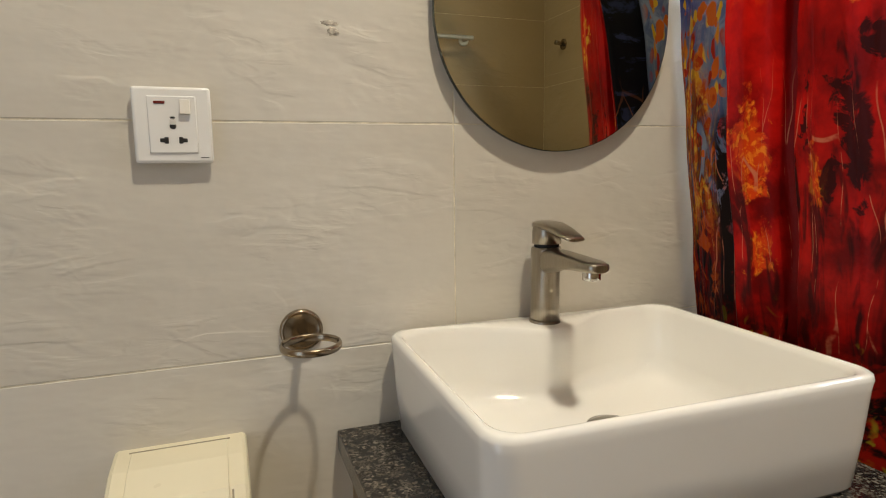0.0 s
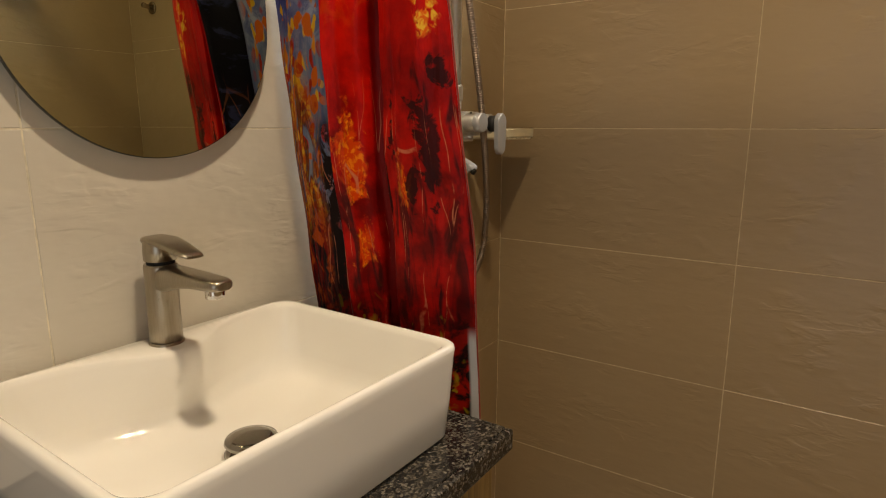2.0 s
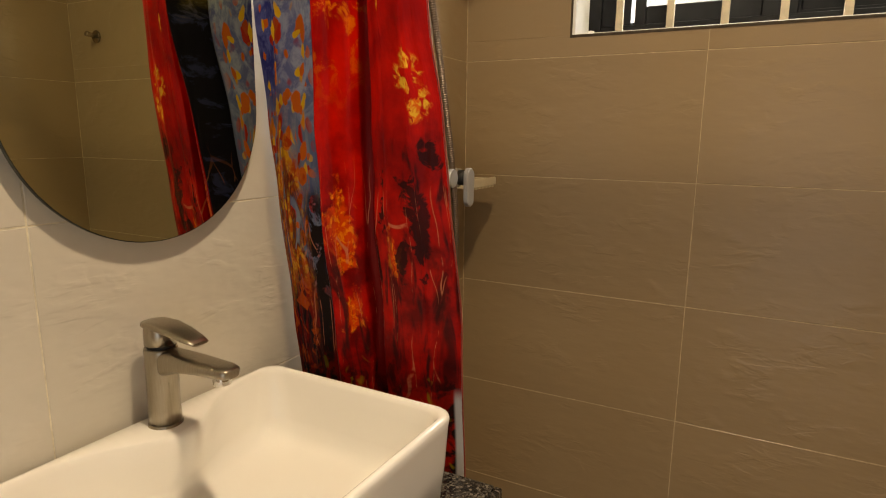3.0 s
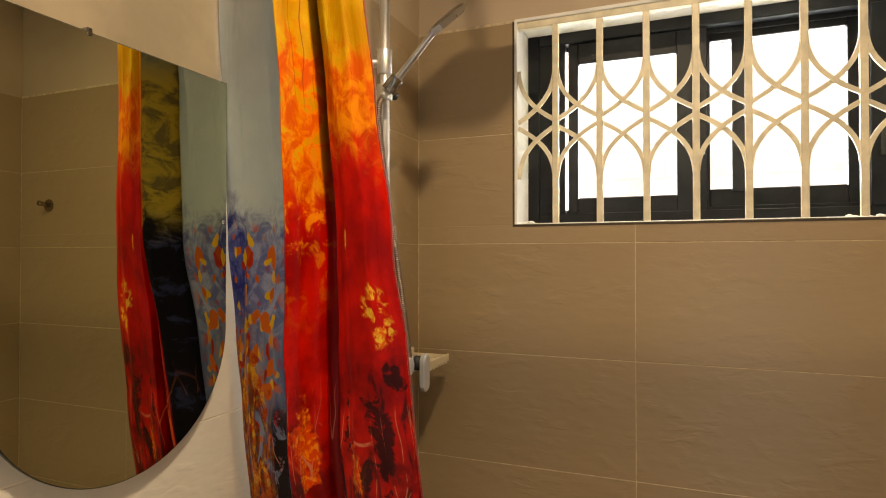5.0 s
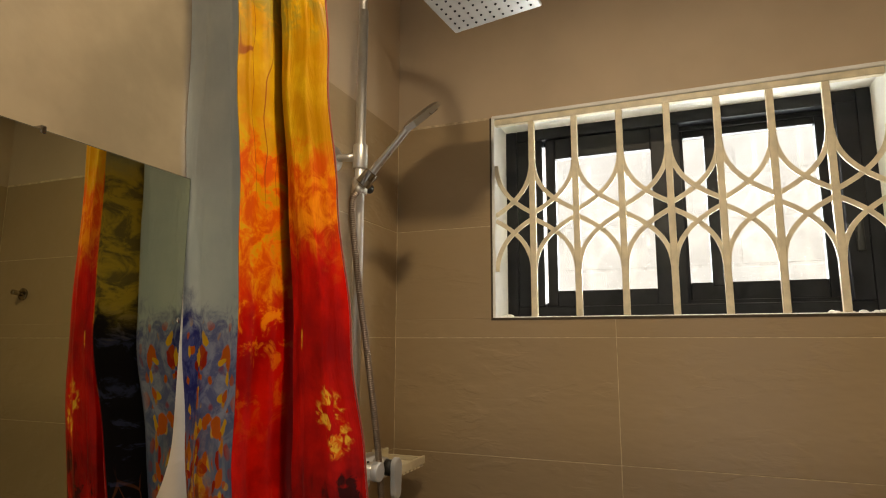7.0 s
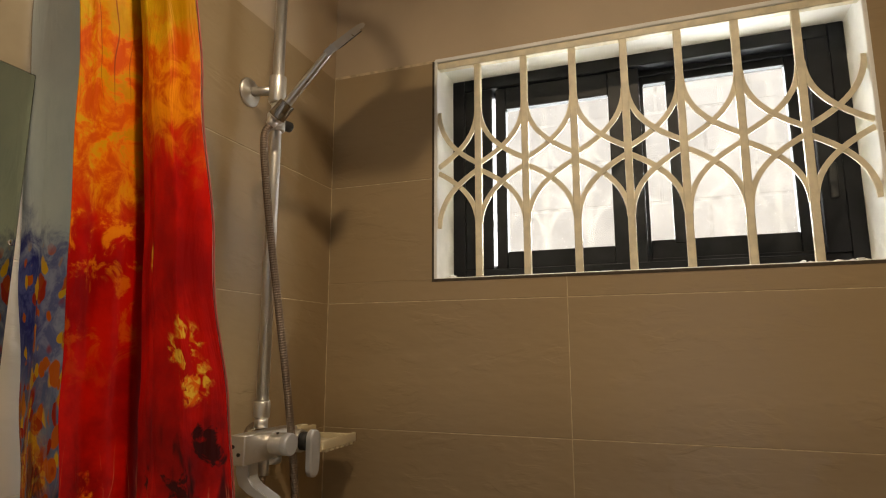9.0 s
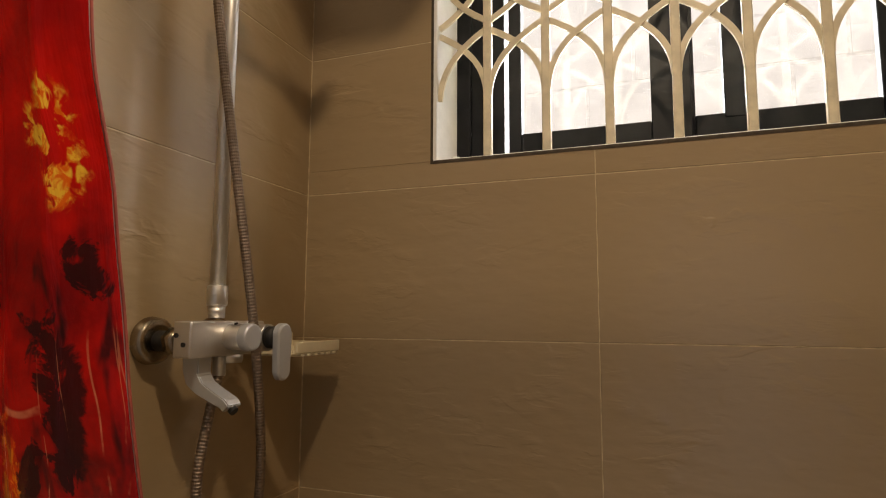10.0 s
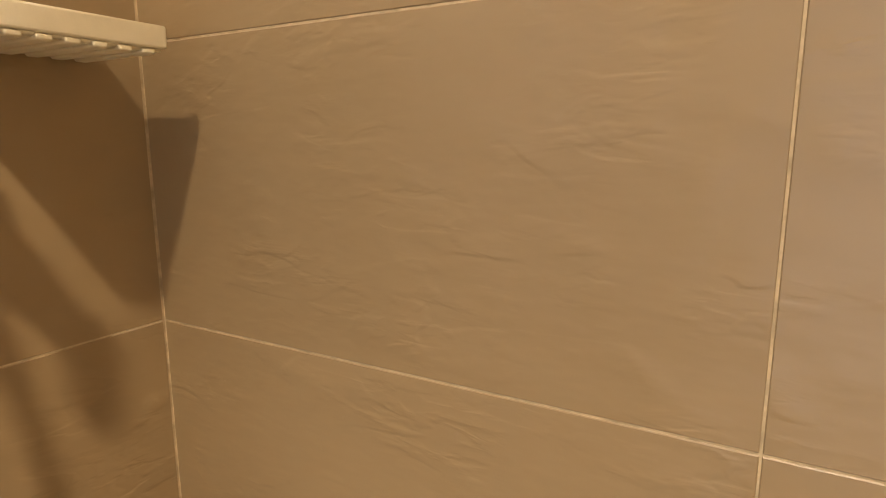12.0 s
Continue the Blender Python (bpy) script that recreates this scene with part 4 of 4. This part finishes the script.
def curtain_point(s, z):
    edge = along([(0.0, -0.326), (0.8, -0.330), (1.0, -0.334), (1.22, -0.326), (1.33, -0.322), (1.5, -0.306), (1.7, -0.287), (1.9, -0.269), (2.3, -0.246)], z)
    start = along([(0.0, -0.02), (0.9, -0.012), (1.3, -0.008), (1.6, -0.006), (2.3, -0.006)], z)
    base = along([(0.0, -0.65), (0.8, -0.700), (1.0, -0.722), (1.2, -0.750), (1.33, -0.762), (1.5, -0.778), (1.7, -0.790), (1.9, -0.803), (2.3, -0.823)], z)
    gather = along([(0.0, 1.5), (0.9, 1.5), (1.1, 1.45), (1.3, 1.30), (1.5, 1.0), (1.7, 0.94), (2.3, 0.90)], z)
    amp = along([(0.0, 0.6), (0.8, 0.55), (1.1, 0.85), (1.6, 1.0), (2.3, 1.0)], z)
    wob = 0.006 * noise.noise(Vector((s * 6, z * 3.2, 1.7))) + 0.0025 * noise.noise(Vector((s * 15, z * 9, 4.2)))
    curl = along([(0.0, 0.020), (1.0, 0.020), (1.25, 0.018), (1.45, 0.005), (1.6, 0.0), (2.3, 0.0)], z) * (max(0.0, s - 0.72) / 0.28) ** 1.5
    hem = 0.006 * noise.noise(Vector((9.0, z * 7, 0.3))) * max(0.0, s - 0.7) / 0.3
    return Vector((base + amp * along(SK, s) + wob + curl, start + (edge - start) * along(YK, s) ** gather + hem, z))


def curtain_mesh(offset):
    nu, nv = 150, 170
    bm = bmesh.new()
    layer = bm.loops.layers.uv.new("print")
    rows = []
    for j in range(nv + 1):
        z = 0.10 + 2.08 * j / nv
        rows.append([(bm.verts.new(curtain_point(i / nu, z) + Vector((offset, 0, 0))), i / nu, z) for i in range(nu + 1)])
    for r0, r1 in zip(rows, rows[1:]):
        for i in range(nu):
            quad = (r0[i], r0[i + 1], r1[i + 1], r1[i])
            f = bm.faces.new([q[0] for q in quad])
            f.smooth = True
            for loop, q in zip(f.loops, quad):
                loop[layer].uv = (q[1], q[2])
    return bm


curtain = thing("shower_curtain", (-0.78, -0.2, 0.1), "printed shower curtain of red and yellow autumn trees, drawn aside", "curtain")
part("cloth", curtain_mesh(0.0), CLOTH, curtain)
part("lining", curtain_mesh(0.0016), CURTAIN_HEM, curtain, "plain white back of the cloth")
part("hem", tube([curtain_point(1.0, 0.10 + 2.08 * k / 170) + Vector((0.002, -0.0005, 0)) for k in range(171)], 0.0014, 6), CURTAIN_EDGE, curtain, "pale stitched edge")
rail = thing("curtain_rail", (-0.82, -0.8, 2.2), "slim satin metal shower curtain rail", "curtain rail")
part("pole", rod((-0.82, 0.0, 2.215), (-0.82, Y0, 2.215), 0.011), SATIN, rail)
for y, d in ((0.0, -1), (Y0, 1)):
    part("flange", rod((-0.82, y, 2.215), (-0.82, y + d * 0.012, 2.215), 0.026, bevel=0.003), SATIN, rail)
for k in range(7):
    s = (k + 0.5) / 7
    p = curtain_point(s, 2.18)
    c = Vector((-0.82, p.y, 2.207))
    part("curtain_ring", tube([c + Vector((0.020 * math.cos(a), 0, 0.024 * math.sin(a))) for a in (2 * math.pi * i / 20 for i in range(20))], 0.0018, 6, closed=True), CHROME, curtain)

# ---- shower ----
RX, RY = -0.339, -0.067
shower = thing("shower_set", (RX, 0, 1.2), "satin metal rail shower with mixer, hand shower and overhead rose", "shower")
riser = part("riser", rod((RX, RY, 1.245), (RX, RY, 2.29), 0.0118, n=24), SATIN, shower)
part("riser_collar", rod((RX, RY, 1.258), (RX, RY, 1.290), 0.0155, bevel=0.003), SATIN, riser)
part("riser_nut", rod((RX, RY, 1.240), (RX, RY, 1.258), 0.0125), SATIN, riser)
arm = spline([(RX, RY, 2.275), (RX, RY, 2.32), (RX - 0.003, RY - 0.03, 2.375), (RX - 0.012, RY - 0.10, 2.40), (RX - 0.06, RY - 0.22, 2.395), (RX - 0.085, RY - 0.300, 2.37), (RX - 0.090, RY - 0.333, 2.31), (RX - 0.090, RY - 0.336, 2.232)])
part("overhead_arm", tube(arm, 0.0105, 16), SATIN, shower)
HC = Vector((-0.432, -0.392, 2.206))
turn = Matrix.Translation(HC) @ Matrix.Rotation(radians(-6), 4, "Z") @ Matrix.Rotation(radians(-3), 4, "X")
bm = box((-0.105, -0.105, -0.005), (0.105, 0.105, 0.005), 0.003, 2)
bm.transform(turn)
rose = part("overhead_rose", bm, HEADFACE, shower, "square pale shower rose with dark nozzles")
bm = lathe([(0.024, 0.004), (0.022, 0.012), (0.014, 0.020), (0.012, 0.034)], (0, 0, 0), n=24)
bm.transform(turn)
part("rose_joint", bm, SATIN, rose)
for i in range(9):
    for j in range(9):
        p = turn @ Vector((-0.086 + 0.0215 * i, -0.086 + 0.0215 * j, 0))
        part("nozzle", rod(p - Vector((0, 0, 0.0046)), p - Vector((0, 0, 0.0072)), 0.0031, 0.0022, 8), BLACK, rose)
part("wall_flange", lathe([(0.030, 0.0), (0.031, -0.003), (0.028, -0.007), (0.013, -0.009), (0.011, -0.012)], (-0.347, 0, 1.920), "y"), SATIN, shower)
part("bracket_stem", rod((-0.347, -0.008, 1.920), (-0.341, -0.056, 1.918), 0.0095), SATIN, shower)
part("bracket_sleeve", rod((RX, RY, 1.888), (RX, RY, 1.948), 0.0175, bevel=0.003), SATIN, shower)
slide = part("slider", rod((RX, RY, 1.828), (RX, RY, 1.866), 0.0185, bevel=0.003), SATIN, shower)
part("slider_knob", rod((RX + 0.012, RY - 0.006, 1.847), (RX + 0.034, RY - 0.012, 1.847), 0.011, bevel=0.002), BLACK, slide, "dark clamp knob")
hb, hn, ht = Vector((-0.384, -0.097, 1.834)), Vector((-0.378, -0.214, 1.962)), Vector((-0.364, -0.269, 2.007))
hd = (hn - hb).normalized()
part("slider_arm", rod((RX, RY, 1.846), hb + hd * 0.020, 0.0125, 0.011), SATIN, slide)
part("cradle", rod(hb + hd * 0.004, hb + hd * 0.040, 0.0175, 0.0160, bevel=0.002), DARK_CHROME, slide, "dark holder clip")
hand = part("hand_shower", tube([hb + hd * (0.195 * k / 20 - 0.012) for k in range(21)], lambda t: 0.0095 - 0.002 * t, 16), HANDLE, shower, "slim satin hand shower")
# flat head of the hand shower
d2 = (ht - hn).normalized()
side = d2.cross(Vector((0, 0, 1))).normalized()
nrm = side.cross(d2)
side, nrm = side * math.cos(0.56) - nrm * math.sin(0.56), nrm * math.cos(0.56) + side * math.sin(0.56)
loops = []
for k, (q, w, h) in enumerate(((-0.012, 0.008, 0.0065), (0.0, 0.014, 0.0072), (0.010, 0.018, 0.0076), (0.056, 0.018, 0.0068), (0.076, 0.017, 0.0048), (0.082, 0.015, 0.002))):
    c = hn + d2 * q
    loops.append([c + side * w + nrm * h, c - side * w + nrm * h, c - side * w - nrm * h, c + side * w - nrm * h])
part("spray_head", loft(loops, smoothed=False), HANDLE, hand)
part("spray_face", loft([[hn + d2 * q + side * w - nrm * 0.0070 for q, w in ((0.014, 0.011), (0.014, -0.011), (0.070, -0.011), (0.070, 0.011))], [hn + d2 * q + side * w - nrm * 0.0088 for q, w in ((0.015, 0.010), (0.015, -0.010), (0.069, -0.010), (0.069, 0.010))]], smoothed=False), BLACK, hand, "dark nozzle face")
hose_line = spline([hb - hd * 0.012, (-0.392, -0.080, 1.785), (-0.376, -0.090, 1.63), (-0.358, -0.110, 1.45), (-0.325, -0.122, 1.25), (-0.290, -0.118, 1.08), (-0.268, -0.104, 0.965), (-0.275, -0.094, 0.895), (-0.308, -0.086, 0.858), (-0.349, -0.082, 0.872), (-0.374, -0.080, 0.935), (-0.374, -0.078, 1.02), (-0.352, -0.074, 1.10), (-0.336, -0.074, 1.157)], 56)
part("hose", tube(evened(hose_line, 0.0012), 0.0076, 14, ribs=0.0006), HOSE, shower, "ribbed metal shower hose")
part("hose_nut", rod(hb - hd * 0.016, hb - hd * 0.001, 0.0095, 0.0105), SATIN, hand)

# mixer on the wall


def fitting(name, bm, material, parent, label=""):
    """A part of the mixer, set a little below and beside the rail's axis."""
    bm.transform(Matrix.Translation((0.004, 0.0, -0.006)))
    return part(name, bm, material, parent, label)


mixer = fitting("mixer_body", box((-0.420, -0.092, 1.190), (-0.258, -0.060, 1.242), 0.003, 2), SATIN, shower)
fitting("mixer_underside", lathe([(0.020, 1.178), (0.022, 1.182), (0.022, 1.191)], (-0.318, -0.072, 0), n=24), SATIN, mixer)
for x in (-0.404, -0.278):
    fitting("inlet_rose", lathe([(0.034, 0.0), (0.035, -0.003), (0.033, -0.016), (0.029, -0.019), (0.021, -0.019)], (x, 0, 1.213), "y", 32), BRONZE, mixer, "stained round inlet rose")
    fitting("inlet", rod((x, -0.016, 1.213), (x, -0.062, 1.213), 0.0150), BLACK, mixer)
    fitting("inlet_nut", rod((x, -0.042, 1.213), (x, -0.0605, 1.213), 0.0205, n=6), BRONZE, mixer)
for z in (1.222, 1.209):
    fitting("grub_screw", rod((-0.4222, -0.074 + (z - 1.215), z), (-0.4192, -0.074 + (z - 1.215), z), 0.0034), BLACK, mixer)
fitting("diverter", rod((-0.338, -0.090, 1.218), (-0.338, -0.118, 1.218), 0.0195, bevel=0.001), SATIN, mixer)
div = fitting("diverter_knob", rod((-0.338, -0.117, 1.218), (-0.338, -0.134, 1.218), 0.0205, bevel=0.003, n=28), LEVER, mixer)
fitting("index_mark", rod((-0.3463, -0.1075, 1.2372), (-0.3470, -0.1075, 1.2392), 0.0026), BLACK, mixer)
fitting("cartridge", rod((-0.280, -0.090, 1.216), (-0.280, -0.118, 1.216), 0.0215, bevel=0.001), SATIN, mixer)
fitting("cartridge_gap", rod((-0.280, -0.118, 1.216), (-0.280, -0.135, 1.216), 0.0175), BLACK, mixer)
lev = []
for y, g in ((-0.134, 0.003), (-0.136, 0.0), (-0.145, 0.0), (-0.1475, 0.003)):
    pts = []
    for k in range(17):
        a = math.pi * k / 16
        pts.append(Vector((-0.277 + (0.0185 - g) * math.cos(a), y, 1.220 + (0.0185 - g) * math.sin(a))))
    for k in range(17):
        a = math.pi + math.pi * k / 16
        pts.append(Vector((-0.277 + (0.0165 - g) * math.cos(a), y, 1.166 + (0.0165 - g) * math.sin(a))))
    lev.append(pts)
fitting("lever", loft(lev, smoothed=False), LEVER, mixer, "matt silver lever plate")
loops = []
for y, z, hh, hw in ((-0.066, 1.192, 0.015, 0.014), (-0.066, 1.172, 0.0145, 0.014), (-0.070, 1.158, 0.0130, 0.014), (-0.084, 1.146, 0.0095, 0.0142), (-0.108, 1.135, 0.0078, 0.0145), (-0.126, 1.127, 0.0072, 0.0145), (-0.132, 1.120, 0.0068, 0.0145)):
    loops.append((y, z, hh, hw))
rings = []
for i, (y, z, hh, hw) in enumerate(loops):
    a, b = loops[max(0, i - 1)], loops[min(len(loops) - 1, i + 1)]
    d = Vector((0, b[0] - a[0], b[1] - a[1])).normalized()
    n = Vector((0, -d.z, d.y)) * hh
    c = Vector((-0.377, y, z))
    rings.append([c + n + Vector((hw, 0, 0)), c + n - Vector((hw, 0, 0)), c - n - Vector((hw, 0, 0)), c - n + Vector((hw, 0, 0))])
bm = loft(rings, smoothed=False)
bmesh.ops.bevel(bm, geom=list(bm.edges), offset=0.0016, segments=2, affect="EDGES")
fitting("bath_spout", bm, LEVER, mixer)
fitting("spout_mouth", rod((-0.377, -0.131, 1.1195), (-0.377, -0.1365, 1.1155), 0.0065, n=14), BLACK, mixer)
fitting("hose_outlet", rod((-0.340, -0.074, 1.190), (-0.340, -0.074, 1.160), 0.0105, n=6), SATIN, mixer)

# ---- crumbs of plaster on the sill ----
random.seed(11)
bm = bmesh.new()
for k in range(34):
    y = random.choice((random.uniform(-0.33, -0.296), random.uniform(-1.18, -1.05), random.uniform(-1.18, -1.12)))
    r = random.uniform(0.002, 0.0065)
    c = Vector((random.uniform(0.012, 0.06), y, za + 0.004 + r * 0.5))
    ball = bmesh.ops.create_icosphere(bm, subdivisions=1, radius=r)
    for v in ball["verts"]:
        v.co = c + Vector((v.co.x, v.co.y * 1.4, v.co.z * 0.7)) * random.uniform(0.7, 1.25)
solid("plaster_crumbs", bm, REVEAL, "white plaster crumbs lying on the window sill", "rubble", "stuff")

# ---- soap shelf ----
shelf = thing("soap_shelf", (-0.12, 0, 1.18), "cream plastic soap shelf with a slotted tray on the wall", "shelf")


def shelf_part(name, bm, material, parent):
    bm.transform(Matrix.Translation((-0.009, 0, 0)))
    return part(name, bm, material, parent)


shelf_part("tray", box((-0.189, -0.112, 1.1765), (-0.046, -0.002, 1.184), 0.002, 2), CREAM_PLASTIC, shelf)
shelf_part("front_rail", box((-0.186, -0.116, 1.179), (-0.043, -0.109, 1.199), 0.002, 2), CREAM_PLASTIC, shelf)
shelf_part("side_rail", box((-0.194, -0.112, 1.177), (-0.187, -0.006, 1.194), 0.002, 2), CREAM_PLASTIC, shelf)
shelf_part("side_rail", box((-0.049, -0.112, 1.179), (-0.043, -0.006, 1.196), 0.002, 2), CREAM_PLASTIC, shelf)
shelf_part("back_rail", box((-0.200, -0.012, 1.180), (-0.046, -0.001, 1.212), 0.002, 2), CREAM_PLASTIC, shelf)
shelf_part("mount", box((-0.208, -0.020, 1.186), (-0.176, -0.001, 1.222), 0.003, 2), CREAM_PLASTIC, shelf)
shelf_part("mount", box((-0.120, -0.018, 1.200), (-0.090, -0.001, 1.219), 0.003, 2), CREAM_PLASTIC, shelf)
for k in range(6):
    x = -0.172 + k * 0.021
    shelf_part("rib", box((x, -0.1155, 1.1735), (x + 0.012, -0.010, 1.1785), 0.0015, 1), CREAM_PLASTIC, shelf)

# ---- opposite side, seen in the mirror ----
towel = thing("towel_rail", (-0.75, Y0, 1.69), "slim nickel towel rail on the wall", "towel rail")
part("bar", rod((-1.03, Y0 + 0.065, 1.69), (-0.39, Y0 + 0.065, 1.69), 0.0095, bevel=0.002), SATIN, towel)
for x in (-1.01, -0.41):
    part("post", rod((x, Y0 + 0.004, 1.69), (x, Y0 + 0.07, 1.69), 0.0085), SATIN, towel)
    part("rose", rod((x, Y0, 1.69), (x, Y0 + 0.008, 1.69), 0.024, bevel=0.003), SATIN, towel)
robe = thing("robe_hook", (0, -1.62, 1.665), "small nickel robe hook on the tiles", "hook")
part("rose", rod((0, -1.62, 1.665), (-0.008, -1.62, 1.665), 0.024, bevel=0.003), BRONZE, robe)
part("peg", rod((-0.006, -1.62, 1.665), (-0.045, -1.62, 1.672), 0.008, 0.010, bevel=0.003), BRONZE, robe)

# ---- ceiling lamp ----
lamp = thing("ceiling_lamp", (LAMP[0], LAMP[1], TOP), "small round white recessed ceiling downlight", "downlight")
part("rim", smooth(lathe([(0.047, TOP), (0.066, TOP), (0.066, TOP - 0.006), (0.060, TOP - 0.012), (0.050, TOP - 0.012), (0.047, TOP - 0.004), (0.047, TOP)], (LAMP[0], LAMP[1], 0), n=36, caps=(False, False))), PLASTIC, lamp)

# ---- wall tiles ----
TILE_MESH = {}


def tile_mesh(w, h, mat):
    """A tile w by h in its own x-z plane, face towards -y at 0, edges eased."""
    key = (round(w, 4), round(h, 4), mat.name)
    if key not in TILE_MESH:
        e = 0.0008
        back = [(0, 0.006, 0), (w, 0.006, 0), (w, 0.006, h), (0, 0.006, h)]
        mid = [(0, e, 0), (w, e, 0), (w, e, h), (0, e, h)]
        front = [(e, 0, e), (w - e, 0, e), (w - e, 0, h - e), (e, 0, h - e)]
        faces = [(8, 9, 10, 11)] + [(a + o, (a + 1) % 4 + o, (a + 1) % 4 + o + 4, a + o + 4) for o in (0, 4) for a in range(4)]
        me = bpy.data.meshes.new("tile")
        me.from_pydata(back + mid + front, [], faces)
        me.materials.append(mat)
        TILE_MESH[key] = me
    return TILE_MESH[key]


J = 0.0017
ROWS = [0.3 * k for k in range(7)] + [TILE_TOP + J / 2]


CREAM_ROWS = [0.3 * k for k in range(6)] + [CREAM_TOP]


def lay(parent, place, spans, mat, skip=None, rows=ROWS):
    """Tiles on a wall: place(u) gives the matrix of a tile whose lower corner lies at u along the wall; spans are its columns."""
    for (u0, u1) in spans:
        for z0, z1 in zip(rows, rows[1:]):
            cells = [(u0, u1, z0, z1)] if skip is None else skip(u0, u1, z0, z1)
            for a, b, c, d in cells:
                ob = new("tile", tile_mesh(b - a - J, d - c - J, mat))
                ob.parent = parent
                m = place(a + J / 2, c + J / 2)
                tiny = Matrix.Rotation(radians(random.uniform(-0.03, 0.03)), 4, "Z") @ Matrix.Rotation(radians(random.uniform(-0.04, 0.04)), 4, "X")
                ob.matrix_basis = m @ tiny


def around_window(u0, u1, z0, z1):
    y1, y0 = -u0, -u1
    if z1 <= za or y0 >= yb or y1 <= ya:
        return [(u0, u1, z0, z1)]
    out = []
    if z0 < za:
        out.append((u0, u1, z0, za + J / 2))
        z0 = za - J / 2
    if y1 > yb:
        out.append((u0, -yb + J / 2, z0, z1))
    if y0 < ya:
        out.append((-ya - J / 2, u1, z0, z1))
    return out


random.seed(4)
lay(wall_vanity, lambda u, z: pose(u, 0, z), [(-2.45, -2.343), (-2.343, -1.743), (-1.743, -1.143), (-1.143, -0.60)], TILE_CREAM, rows=CREAM_ROWS)
lay(wall_shower, lambda u, z: pose(u, 0, z), [(-0.6, -0.001)], TILE_TAUPE)
lay(wall_window, lambda u, z: pose(0, -u, z, 0, 0, -90), [(0.0, 0.6), (0.6, 1.2), (1.2, 1.79)], TILE_TAUPE, around_window)
lay(wall_opposite, lambda u, z: pose(-u, Y0, z, 0, 0, 180), [(0.0, 0.6), (0.6, 1.2), (1.2, 1.8), (1.8, 2.4)], TILE_TAUPE)
